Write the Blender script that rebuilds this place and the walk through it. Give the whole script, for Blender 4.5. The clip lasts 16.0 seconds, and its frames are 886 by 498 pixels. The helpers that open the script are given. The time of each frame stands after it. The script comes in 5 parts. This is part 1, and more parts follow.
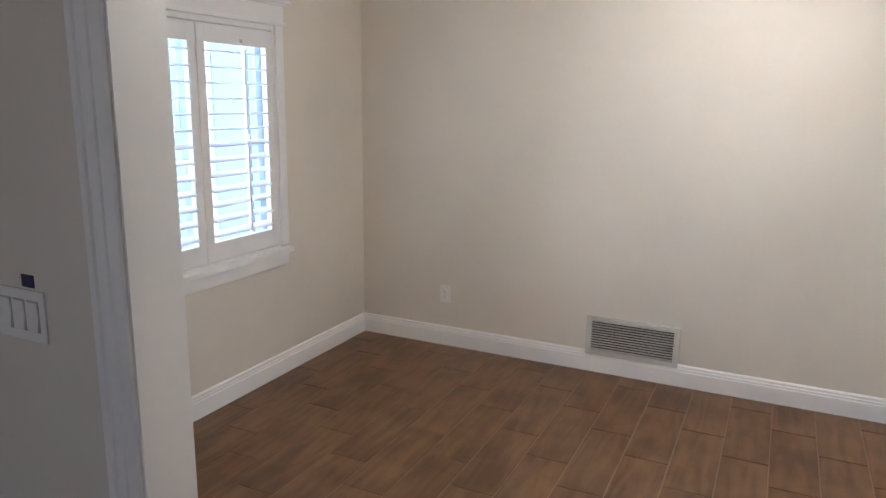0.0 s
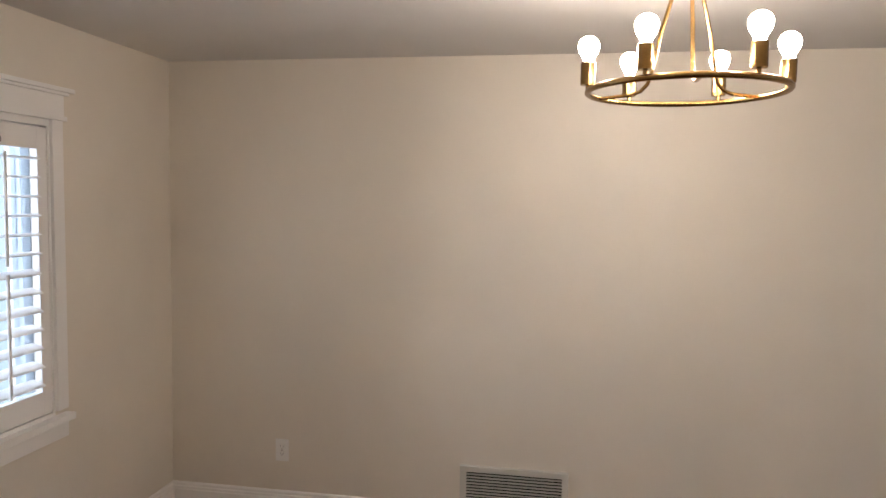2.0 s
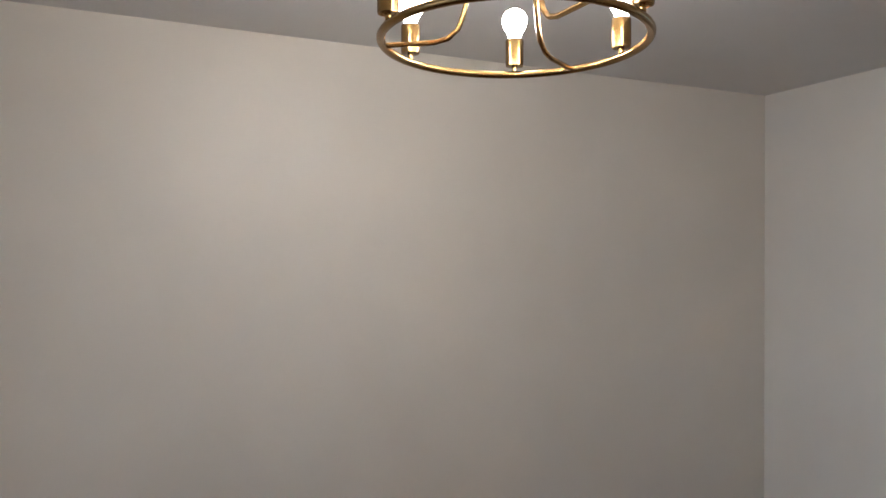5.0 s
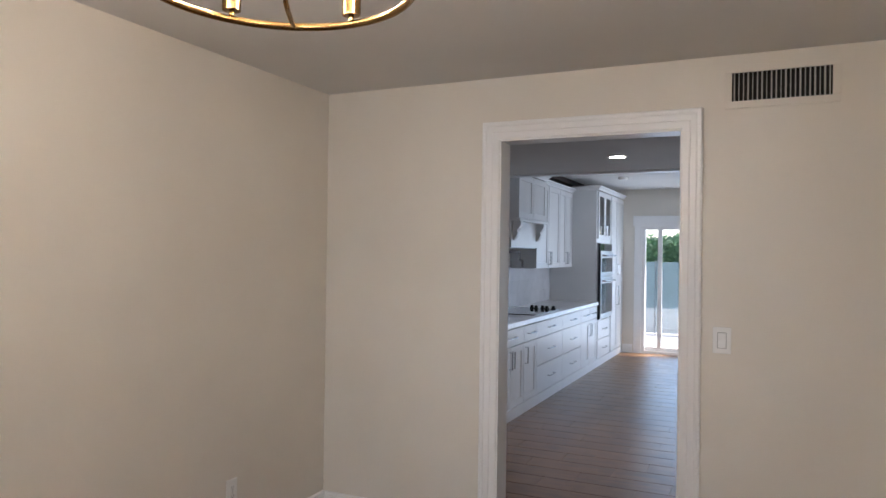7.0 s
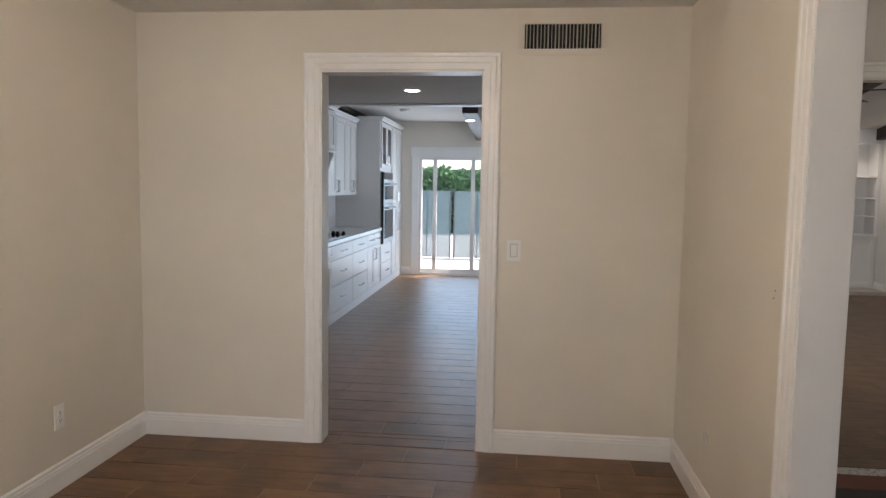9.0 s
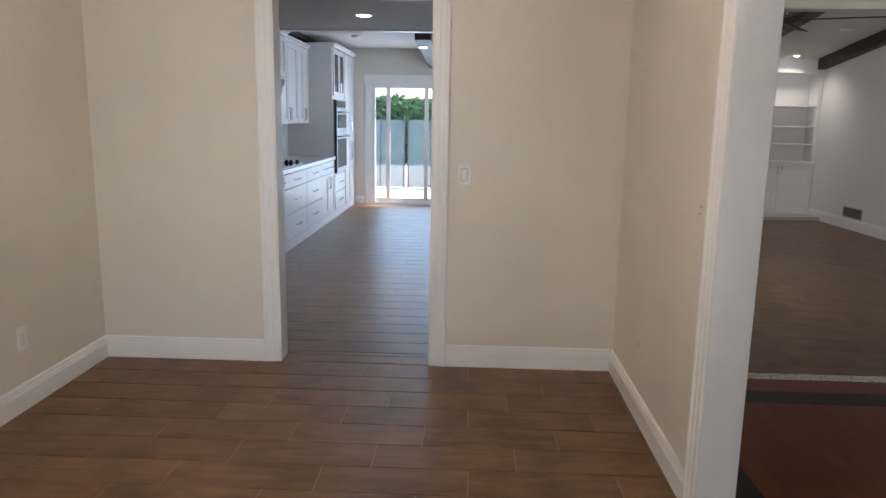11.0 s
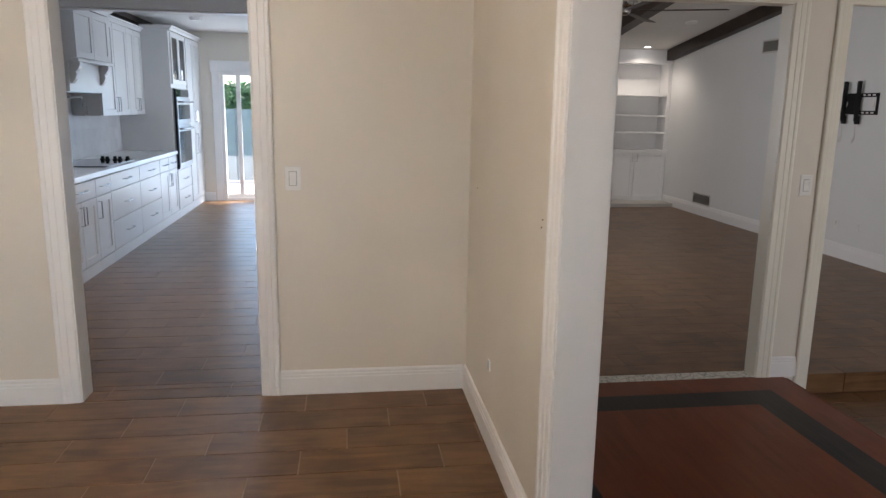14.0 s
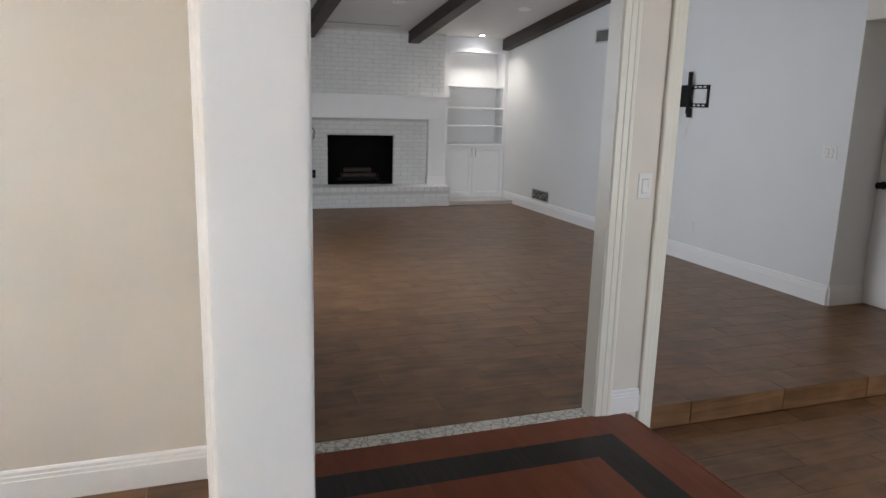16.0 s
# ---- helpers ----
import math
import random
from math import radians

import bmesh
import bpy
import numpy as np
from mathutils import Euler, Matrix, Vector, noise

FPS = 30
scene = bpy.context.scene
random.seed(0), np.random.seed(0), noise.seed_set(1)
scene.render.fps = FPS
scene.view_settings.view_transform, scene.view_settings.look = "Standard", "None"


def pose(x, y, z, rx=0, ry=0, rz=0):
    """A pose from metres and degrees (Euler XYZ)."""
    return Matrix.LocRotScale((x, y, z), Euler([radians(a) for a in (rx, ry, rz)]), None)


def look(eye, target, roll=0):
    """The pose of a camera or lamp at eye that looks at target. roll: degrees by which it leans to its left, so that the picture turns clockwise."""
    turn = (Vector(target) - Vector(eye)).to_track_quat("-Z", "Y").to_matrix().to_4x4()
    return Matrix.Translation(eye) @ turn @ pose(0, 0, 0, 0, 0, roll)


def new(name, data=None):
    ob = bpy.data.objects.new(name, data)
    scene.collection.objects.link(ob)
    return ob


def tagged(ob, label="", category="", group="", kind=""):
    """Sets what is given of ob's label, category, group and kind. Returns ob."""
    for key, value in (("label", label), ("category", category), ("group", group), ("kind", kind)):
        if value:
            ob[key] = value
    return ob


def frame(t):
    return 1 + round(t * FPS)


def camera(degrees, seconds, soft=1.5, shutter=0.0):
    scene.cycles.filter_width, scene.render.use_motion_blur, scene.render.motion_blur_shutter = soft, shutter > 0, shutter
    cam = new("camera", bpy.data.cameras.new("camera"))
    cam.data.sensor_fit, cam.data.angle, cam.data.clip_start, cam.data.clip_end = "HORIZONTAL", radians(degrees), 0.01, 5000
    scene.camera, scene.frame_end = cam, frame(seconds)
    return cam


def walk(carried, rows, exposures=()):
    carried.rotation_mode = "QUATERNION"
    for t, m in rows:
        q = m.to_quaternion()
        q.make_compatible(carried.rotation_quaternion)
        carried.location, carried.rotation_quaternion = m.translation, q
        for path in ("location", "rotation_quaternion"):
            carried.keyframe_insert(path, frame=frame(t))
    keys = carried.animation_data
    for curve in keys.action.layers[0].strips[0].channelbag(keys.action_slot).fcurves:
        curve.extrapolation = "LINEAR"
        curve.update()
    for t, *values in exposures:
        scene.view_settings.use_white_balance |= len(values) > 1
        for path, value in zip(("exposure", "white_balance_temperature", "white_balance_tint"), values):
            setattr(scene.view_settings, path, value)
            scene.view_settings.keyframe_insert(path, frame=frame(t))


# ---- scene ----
cam = camera(64.4, 16.0)
PATH = [
    (0, (-2.154, -4.075, 1.625), (-3.002, -2.313, 1.205), 0.8),
    (0.5, (-2.271, -3.942, 1.642), (-3.082, -2.141, 1.327), 0.8),
    (1, (-2.364, -3.764, 1.662), (-3.154, -1.938, 1.456), 1.0),
    (1.5, (-2.51, -3.614, 1.677), (-3.134, -1.72, 1.518), 1.0),
    (2, (-2.641, -3.473, 1.697), (-2.981, -1.507, 1.556), 0.9),
    (2.5, (-2.705, -3.362, 1.707), (-2.917, -1.375, 1.616), 0.9),
    (3, (-2.765, -3.212, 1.736), (-2.882, -1.216, 1.681), 0.7),
    (3.2, (-2.79, -3.148, 1.736), (-2.867, -1.15, 1.693), 0.1),
    (5.5, (-3.047, -2.527, 1.547), (-1.95, -0.856, 1.561), 0.6),
    (6, (-3.09, -2.382, 1.528), (-1.705, -0.939, 1.536), 0.8),
    (6.5, (-3.213, -2.323, 1.529), (-1.527, -1.248, 1.54), 1.0),
    (7, (-3.383, -2.319, 1.497), (-1.571, -1.472, 1.509), 0.8),
    (7.5, (-3.549, -2.308, 1.493), (-1.682, -1.591, 1.499), 0.9),
    (8, (-3.653, -2.257, 1.484), (-1.738, -1.677, 1.472), 0.9),
    (8.5, (-3.733, -2.182, 1.466), (-1.772, -1.798, 1.391), 1.0),
    (9, (-3.805, -2.136, 1.459), (-1.823, -1.928, 1.284), 0.9),
    (9.5, (-3.879, -2.144, 1.45), (-1.9, -2.015, 1.198), 0.8),
    (10, (-3.951, -2.166, 1.431), (-1.978, -2.065, 1.119), 0.8),
    (10.2, (-3.974, -2.18, 1.423), (-2.004, -2.082, 1.092), 0.9),
    (12.5, (-3.857, -2.114, 1.46), (-1.897, -2.061, 1.067), 0.8),
    (13, (-3.818, -2.165, 1.457), (-1.857, -2.16, 1.063), 0.9),
    (13.5, (-3.716, -2.251, 1.449), (-1.761, -2.399, 1.056), 0.8),
    (14, (-3.525, -2.379, 1.479), (-1.583, -2.65, 1.084), 0.9),
    (14.5, (-3.34, -2.52, 1.493), (-1.408, -2.848, 1.094), 1.1),
    (15, (-3.081, -2.661, 1.478), (-1.166, -3.075, 1.077), 1.2),
    (15.5, (-2.856, -2.788, 1.449), (-0.983, -3.367, 1.051), 1.3),
    (16, (-2.621, -2.975, 1.423), (-0.778, -3.639, 1.022), 1.6),
]
EXPOSURES = [(0.0, 1.92, 5530, 12), (0.5, 1.77, 5630, 12), (1.0, 1.57, 5800, 15), (1.5, 1.42, 5970, 17), (2.0, 1.53, 6380, 17), (2.5, 1.47, 5940, 17), (3.0, 1.33, 5580, 13),
             (5.5, 1.15, 5560, 13), (6.0, 1.22, 5500, 14), (7.0, 1.46, 6170, 16), (8.0, 1.53, 6470, 16), (9.0, 1.44, 6640, 14), (10.0, 1.51, 6280, 14),
             (13.0, 1.6, 6230, 14), (14.5, 1.76, 6400, 14), (15.5, 1.95, 6010, 11), (16.0, 2.32, 5850, 10)]
walk(cam, [(t, look(e, g, r)) for t, e, g, r in PATH], EXPOSURES)

# ---- world, sun and large lights ----
world = bpy.data.worlds.new("world")
scene.world = world
world.use_nodes = True
wn = world.node_tree
sky = wn.nodes.new("ShaderNodeTexSky")
sky.sky_type = "NISHITA"
sky.sun_disc = False
SUN_ELEV, SUN_ROT = radians(58), radians(150)
sky.sun_elevation, sky.sun_rotation = SUN_ELEV, SUN_ROT
wn.links.new(sky.outputs[0], wn.nodes["Background"].inputs[0])
wn.nodes["Background"].inputs[1].default_value = 0.15

sun = new("sun", bpy.data.lights.new("sun", "SUN"))
sun.data.energy, sun.data.angle, sun.data.color = 5.0, radians(0.6), (1.0, 0.95, 0.87)
sun.matrix_world = look((0, 0, 0), (-math.sin(SUN_ROT) * math.cos(SUN_ELEV), -math.cos(SUN_ROT) * math.cos(SUN_ELEV), -math.sin(SUN_ELEV)))


def area_light(name, eye, target, w, h, watts, colour):
    lamp = new(name, bpy.data.lights.new(name, "AREA"))
    lamp.data.shape, lamp.data.size, lamp.data.size_y = "RECTANGLE", w, h
    lamp.data.energy, lamp.data.color = watts, colour
    lamp.matrix_world = look(eye, target)
    return lamp


entry = area_light("entry_window_light", (-4.80, -6.5, 1.35), (0, -6.6, 0.9), 1.5, 1.8, 7, (1.0, 0.95, 0.88))
entry.data.spread = radians(110)
# added fill lamp before a solid wall; no window stands here
living = area_light("living_fill_light", (3.6, -3.20, 1.5), (3.9, -9, 1.2), 2.6, 1.8, 14.5, (0.97, 0.97, 0.97))
living.data.spread = radians(165)
area_light("kitchen_slider_light", (7.70, -1.5, 1.0), (0, -1.5, 0.4), 1.7, 1.8, 8, (0.52, 0.75, 1.0))
area_light("dining_window_light", (-5.6, -1.47, 2.35), (-3.0, -1.47, 0.7), 1.3, 0.9, 3.5, (0.70, 0.85, 1.0))
area_light("dining_side_daylight", (-6.45, -1.65, 1.5), (0.0, -1.75, 1.2), 1.4, 1.4, 19, (0.72, 0.86, 1.0))
# unseen fill lamp added to lift cabinets and end wall; solid wall behind
side = area_light("kitchen_side_fill", (6.0, -2.96, 1.5), (6.0, 0, 1.5), 2.0, 1.1, 6.5, (0.78, 0.89, 1.0))
side.data.spread = radians(125)


def lamp_down(name, x, y, z, watts, colour, size=0.12, spread=120):
    lamp = new(name, bpy.data.lights.new(name, "AREA"))
    lamp.data.shape, lamp.data.size = "DISK", size
    lamp.data.energy, lamp.data.color, lamp.data.spread = watts, colour, radians(spread)
    lamp.matrix_world = pose(x, y, z)
    return lamp


# ---- materials ----
def mat(name, base, rough=0.5, metal=0.0, var=0.06, scale=6.0, bump=0.0, bump_scale=300.0, spec=0.5, stain=None, rand=0.0, stretch=(1, 1, 1)):
    """A painted or plain surface with broad and fine variation."""
    m = bpy.data.materials.new(name)
    m.use_nodes = True
    nt = m.node_tree
    b = nt.nodes["Principled BSDF"]
    b.inputs["Roughness"].default_value, b.inputs["Metallic"].default_value = rough, metal
    b.inputs["Specular IOR Level"].default_value = spec
    co = nt.nodes.new("ShaderNodeTexCoord")
    mp = nt.nodes.new("ShaderNodeMapping")
    mp.inputs["Scale"].default_value = stretch
    geo = nt.nodes.new("ShaderNodeNewGeometry")
    nt.links.new(geo.outputs["Position"], mp.inputs[0])
    n1 = nt.nodes.new("ShaderNodeTexNoise")
    n1.inputs["Scale"].default_value, n1.inputs["Detail"].default_value = scale, 5
    n2 = nt.nodes.new("ShaderNodeTexNoise")
    n2.inputs["Scale"].default_value, n2.inputs["Detail"].default_value = scale * 0.17, 3
    for n in (n1, n2):
        nt.links.new(mp.outputs[0], n.inputs["Vector"])
    add = nt.nodes.new("ShaderNodeMath")
    add.operation = "ADD"
    nt.links.new(n1.outputs["Fac"], add.inputs[0])
    nt.links.new(n2.outputs["Fac"], add.inputs[1])
    fac = add.outputs[0]
    if rand:
        info = nt.nodes.new("ShaderNodeObjectInfo")
        r = nt.nodes.new("ShaderNodeMath")
        r.operation, r.inputs[1].default_value = "MULTIPLY_ADD", rand
        nt.links.new(info.outputs["Random"], r.inputs[0])
        nt.links.new(fac, r.inputs[2])
        fac = r.outputs[0]
    mr = nt.nodes.new("ShaderNodeMapRange")
    mr.inputs["From Min"].default_value, mr.inputs["From Max"].default_value = 0.6, 1.4 + rand
    nt.links.new(fac, mr.inputs[0])
    mix = nt.nodes.new("ShaderNodeMix")
    mix.data_type = "RGBA"
    dark = stain or tuple(c * (1 - var) for c in base)
    lite = tuple(min(1, c * (1 + var * 0.7)) for c in base)
    mix.inputs["A"].default_value, mix.inputs["B"].default_value = (*dark, 1), (*lite, 1)
    nt.links.new(mr.outputs[0], mix.inputs["Factor"])
    nt.links.new(mix.outputs["Result"], b.inputs["Base Color"])
    if bump:
        n3 = nt.nodes.new("ShaderNodeTexNoise")
        n3.inputs["Scale"].default_value, n3.inputs["Detail"].default_value = bump_scale, 3
        nt.links.new(mp.outputs[0], n3.inputs["Vector"])
        bp = nt.nodes.new("ShaderNodeBump")
        bp.inputs["Strength"].default_value, bp.inputs["Distance"].default_value = bump, 0.002
        nt.links.new(n3.outputs["Fac"], bp.inputs["Height"])
        nt.links.new(bp.outputs[0], b.inputs["Normal"])
    return m


def wood(name, dark, mid, lite, rough, along="Y", rand=0.5, grain=1.0, bump=0.15, cloud=3.2, clouds=0.9, fine=16):
    """Wood grain that runs along one axis, with a tone of its own for each piece."""
    m = bpy.data.materials.new(name)
    m.use_nodes = True
    nt = m.node_tree
    b = nt.nodes["Principled BSDF"]
    geo = nt.nodes.new("ShaderNodeNewGeometry")
    info = nt.nodes.new("ShaderNodeObjectInfo")
    off = nt.nodes.new("ShaderNodeVectorMath")
    off.operation = "MULTIPLY_ADD"
    off.inputs[1].default_value = (7.3, 3.1, 5.7)
    comb = nt.nodes.new("ShaderNodeCombineXYZ")
    for k in range(3):
        nt.links.new(info.outputs["Random"], comb.inputs[k])
    nt.links.new(comb.outputs[0], off.inputs[0])
    nt.links.new(geo.outputs["Position"], off.inputs[2])
    mp = nt.nodes.new("ShaderNodeMapping")
    s = {"X": (1.2, fine, fine), "Y": (fine, 1.2, fine), "Z": (fine, fine, 1.2)}[along]
    mp.inputs["Scale"].default_value = tuple(v * grain for v in s)
    nt.links.new(off.outputs[0], mp.inputs[0])
    n1 = nt.nodes.new("ShaderNodeTexNoise")
    n1.inputs["Scale"].default_value, n1.inputs["Detail"].default_value, n1.inputs["Distortion"].default_value = 1.6, 7, 1.4
    nt.links.new(mp.outputs[0], n1.inputs["Vector"])
    n2 = nt.nodes.new("ShaderNodeTexNoise")
    n2.inputs["Scale"].default_value, n2.inputs["Detail"].default_value = cloud, 4
    nt.links.new(off.outputs[0], n2.inputs["Vector"])
    a1 = nt.nodes.new("ShaderNodeMath")
    a1.operation, a1.inputs[1].default_value = "MULTIPLY_ADD", clouds
    nt.links.new(n2.outputs["Fac"], a1.inputs[0])
    nt.links.new(n1.outputs["Fac"], a1.inputs[2])
    a2 = nt.nodes.new("ShaderNodeMath")
    a2.operation, a2.inputs[1].default_value = "MULTIPLY_ADD", 0.22 * rand
    nt.links.new(info.outputs["Random"], a2.inputs[0])
    nt.links.new(a1.outputs[0], a2.inputs[2])
    cr = nt.nodes.new("ShaderNodeValToRGB")
    e = cr.color_ramp.elements
    e[0].position, e[0].color = 0.30, (*dark, 1)
    e[1].position, e[1].color = 0.78, (*lite, 1)
    k = e.new(0.52)
    k.color = (*mid, 1)
    mr = nt.nodes.new("ShaderNodeMapRange")
    mr.inputs["From Min"].default_value, mr.inputs["From Max"].default_value = 0.30 + 0.28 * clouds - 0.10, 1.04 + 0.5 * clouds
    nt.links.new(a2.outputs[0], mr.inputs[0])
    nt.links.new(mr.outputs[0], cr.inputs[0])
    nt.links.new(cr.outputs[0], b.inputs["Base Color"])
    r = nt.nodes.new("ShaderNodeMapRange")
    r.inputs["To Min"].default_value, r.inputs["To Max"].default_value = rough - 0.08, rough + 0.10
    nt.links.new(n1.outputs["Fac"], r.inputs[0])
    nt.links.new(r.outputs[0], b.inputs["Roughness"])
    bp = nt.nodes.new("ShaderNodeBump")
    bp.inputs["Strength"].default_value, bp.inputs["Distance"].default_value = bump, 0.002
    nt.links.new(n1.outputs["Fac"], bp.inputs["Height"])
    nt.links.new(bp.outputs[0], b.inputs["Normal"])
    return m


def glow(name, colour, strength):
    m = bpy.data.materials.new(name)
    m.use_nodes = True
    b = m.node_tree.nodes["Principled BSDF"]
    b.inputs["Base Color"].default_value = (0.9, 0.9, 0.88, 1)
    b.inputs["Emission Color"].default_value = (*colour, 1)
    b.inputs["Emission Strength"].default_value = strength
    return m


def glass_mat(name, tint=(1, 1, 1)):
    m = bpy.data.materials.new(name)
    m.use_nodes = True
    b = m.node_tree.nodes["Principled BSDF"]
    b.inputs["Base Color"].default_value = (*tint, 1)
    b.inputs["Roughness"].default_value, b.inputs["Transmission Weight"].default_value, b.inputs["IOR"].default_value = 0.0, 1.0, 1.02
    return m


# broad tone noise puts patchy window sheen into the base colour
WALL = mat("cream_wall_paint", (0.768, 0.713, 0.627), 0.46, var=0.085, scale=1.7, bump=0.10, bump_scale=120)
wt = WALL.node_tree
wave = wt.nodes.new("ShaderNodeTexNoise")
wave.inputs["Scale"].default_value, wave.inputs["Detail"].default_value = 1.6, 2
wgeo = wt.nodes.new("ShaderNodeNewGeometry")
wt.links.new(wgeo.outputs["Position"], wave.inputs["Vector"])
wbump = wt.nodes.new("ShaderNodeBump")
wbump.inputs["Strength"].default_value, wbump.inputs["Distance"].default_value = 0.7, 0.02
wt.links.new(wave.outputs["Fac"], wbump.inputs["Height"])
for n in wt.nodes:
    if n.bl_idname == "ShaderNodeBump" and n != wbump:
        wt.links.new(wbump.outputs[0], n.inputs["Normal"])
WALL_COOL = mat("white_wall_paint", (0.78, 0.785, 0.775), 0.55, var=0.03, scale=2.5, bump=0.10, bump_scale=120)
CEIL = mat("ceiling_paint", (0.72, 0.705, 0.68), 0.8, var=0.04, scale=3, bump=0.5, bump_scale=90)
TRIM = mat("white_trim_paint", (0.87, 0.86, 0.845), 0.34, var=0.03, scale=5)
TRIM_CREAM = mat("cream_trim_paint", (0.84, 0.805, 0.705), 0.36, var=0.03, scale=5)
PLATE = mat("white_plastic", (0.88, 0.87, 0.84), 0.18, var=0.02, scale=20)
CAB = mat("white_cabinet_paint", (0.80, 0.80, 0.80), 0.34, var=0.03, scale=6)
TILE = wood("wood_look_tile", (0.104, 0.051, 0.021), (0.164, 0.083, 0.036), (0.224, 0.123, 0.057), 0.36, "Y", 0.35, cloud=4.2, clouds=0.95, fine=9)
TILE.node_tree.nodes["Principled BSDF"].inputs["Specular IOR Level"].default_value = 0.38
GROUT_DARK = mat("brown_grout", (0.140, 0.076, 0.042), 0.85, var=0.2, scale=30)
GROUT = mat("tan_grout", (0.29, 0.21, 0.15), 0.85, var=0.2, scale=30)
REDWOOD = wood("cherry_floorboard", (0.150, 0.034, 0.010), (0.172, 0.042, 0.013), (0.195, 0.052, 0.017), 0.28, "X", 0.25, 0.6, 0.03)
DARKWOOD = wood("wenge_border", (0.006, 0.004, 0.003), (0.014, 0.010, 0.008), (0.025, 0.018, 0.014), 0.18, "X", 0.5, 1.0, 0.05)
for m in (REDWOOD, DARKWOOD):
    m.node_tree.nodes["Principled BSDF"].inputs["Specular IOR Level"].default_value = 0.18
    for l in list(m.node_tree.links):
        if l.to_socket.name in ("Roughness", "Normal"):
            m.node_tree.links.remove(l)
    m.node_tree.nodes["Principled BSDF"].inputs["Roughness"].default_value = 0.32
BEAMWOOD = wood("dark_stained_beam", (0.010, 0.005, 0.003), (0.022, 0.011, 0.006), (0.045, 0.024, 0.014), 0.5, "X", 0.5)
BROWNPLY = wood("brown_veneer", (0.06, 0.026, 0.010), (0.10, 0.045, 0.018), (0.15, 0.07, 0.03), 0.5, "Z", 0.5)
BRASS = mat("brushed_brass", (0.34, 0.205, 0.072), 0.27, 1.0, var=0.12, scale=60)
CHROME = mat("satin_chrome", (0.52, 0.52, 0.54), 0.22, 1.0, var=0.05, scale=60)
STEEL = mat("stainless_steel", (0.45, 0.45, 0.46), 0.30, 1.0, var=0.08, scale=40, stretch=(1, 1, 12))
BLACKGLASS = mat("black_glass", (0.012, 0.012, 0.014), 0.06, var=0.2, scale=5)
OVENGLASS = mat("dark_oven_glass", (0.02, 0.024, 0.030), 0.10, var=0.2, scale=5, spec=0.5)
# grey that paints the shadow gap round a rocker
GAP_SHADE = mat("grey_gap_shade", (0.42, 0.41, 0.39), 0.5, var=0.05, scale=30)
BLACK = mat("black_metal", (0.010, 0.010, 0.010), 0.5, var=0.2, scale=40, spec=0.2)
SOOT = mat("sooty_firebox", (0.004, 0.0037, 0.0034), 0.95, var=0.5, scale=5, stain=(0.012, 0.011, 0.010), spec=0.08)
BRICK = mat("white_painted_brick", (0.76, 0.755, 0.73), 0.6, var=0.10, scale=25, bump=0.5, bump_scale=160, rand=0.3)
MORTAR = mat("white_painted_mortar", (0.63, 0.62, 0.59), 0.8, var=0.12, scale=40)
QUARTZ = mat("pale_quartz", (0.74, 0.73, 0.72), 0.14, var=0.08, scale=7)
MARBLE = mat("marble_splash_tile", (0.62, 0.62, 0.64), 0.16, var=0.22, scale=5, rand=0.3)
PATTERN = mat("patterned_stone_strip", (0.66, 0.63, 0.56), 0.4, var=0.12, scale=26)
pt = PATTERN.node_tree
vor = pt.nodes.new("ShaderNodeTexVoronoi")
vor.feature = "DISTANCE_TO_EDGE"
vor.inputs["Scale"].default_value = 24
wob = pt.nodes.new("ShaderNodeTexNoise")
wob.inputs["Scale"].default_value = 14
wadd = pt.nodes.new("ShaderNodeVectorMath")
wadd.operation = "MULTIPLY_ADD"
wadd.inputs[1].default_value = (0.10, 0.10, 0.0)
pgeo = pt.nodes.new("ShaderNodeNewGeometry")
pt.links.new(pgeo.outputs["Position"], wob.inputs["Vector"])
pt.links.new(wob.outputs["Color"], wadd.inputs[0])
pt.links.new(pgeo.outputs["Position"], wadd.inputs[2])
pt.links.new(wadd.outputs[0], vor.inputs["Vector"])
line = pt.nodes.new("ShaderNodeMapRange")
line.inputs["From Min"].default_value, line.inputs["From Max"].default_value = 0.03, 0.09
pt.links.new(vor.outputs["Distance"], line.inputs[0])
pmix = pt.nodes.new("ShaderNodeMix")
pmix.data_type = "RGBA"
pmix.inputs["A"].default_value, pmix.inputs["B"].default_value = (0.30, 0.29, 0.25, 1), (0.68, 0.65, 0.58, 1)
pt.links.new(line.outputs[0], pmix.inputs["Factor"])
pt.links.new(pmix.outputs["Result"], pt.nodes["Principled BSDF"].inputs["Base Color"])
GRILLE = mat("grey_grille_paint", (0.60, 0.585, 0.54), 0.4, var=0.04, scale=20)
# near-black colour that stands in for the shade inside a duct
DUCT_SHADE = mat("painted_duct_shade", (0.02, 0.018, 0.015), 0.9, var=0.3, scale=12)
GLASS = glass_mat("window_glass")
BLUETAPE = mat("blue_tape", (0.012, 0.016, 0.055), 0.7, var=0.1, scale=60)
LOG = mat("charred_log", (0.045, 0.034, 0.028), 0.9, var=0.6, scale=20)
BULB = glow("lit_bulb", (1.0, 0.87, 0.70), 66)
LED = glow("lit_downlight", (1.0, 0.97, 0.92), 7)
CONCRETE = mat("patio_concrete", (0.50, 0.48, 0.45), 0.85, var=0.12, scale=3, bump=0.2, bump_scale=40)
MESH = mat("grey_fence_mesh", (0.22, 0.31, 0.345), 0.7, var=0.08, scale=30)
LEAF = mat("hedge_leaf", (0.080, 0.155, 0.088), 0.6, var=0.5, scale=9, rand=0.3)
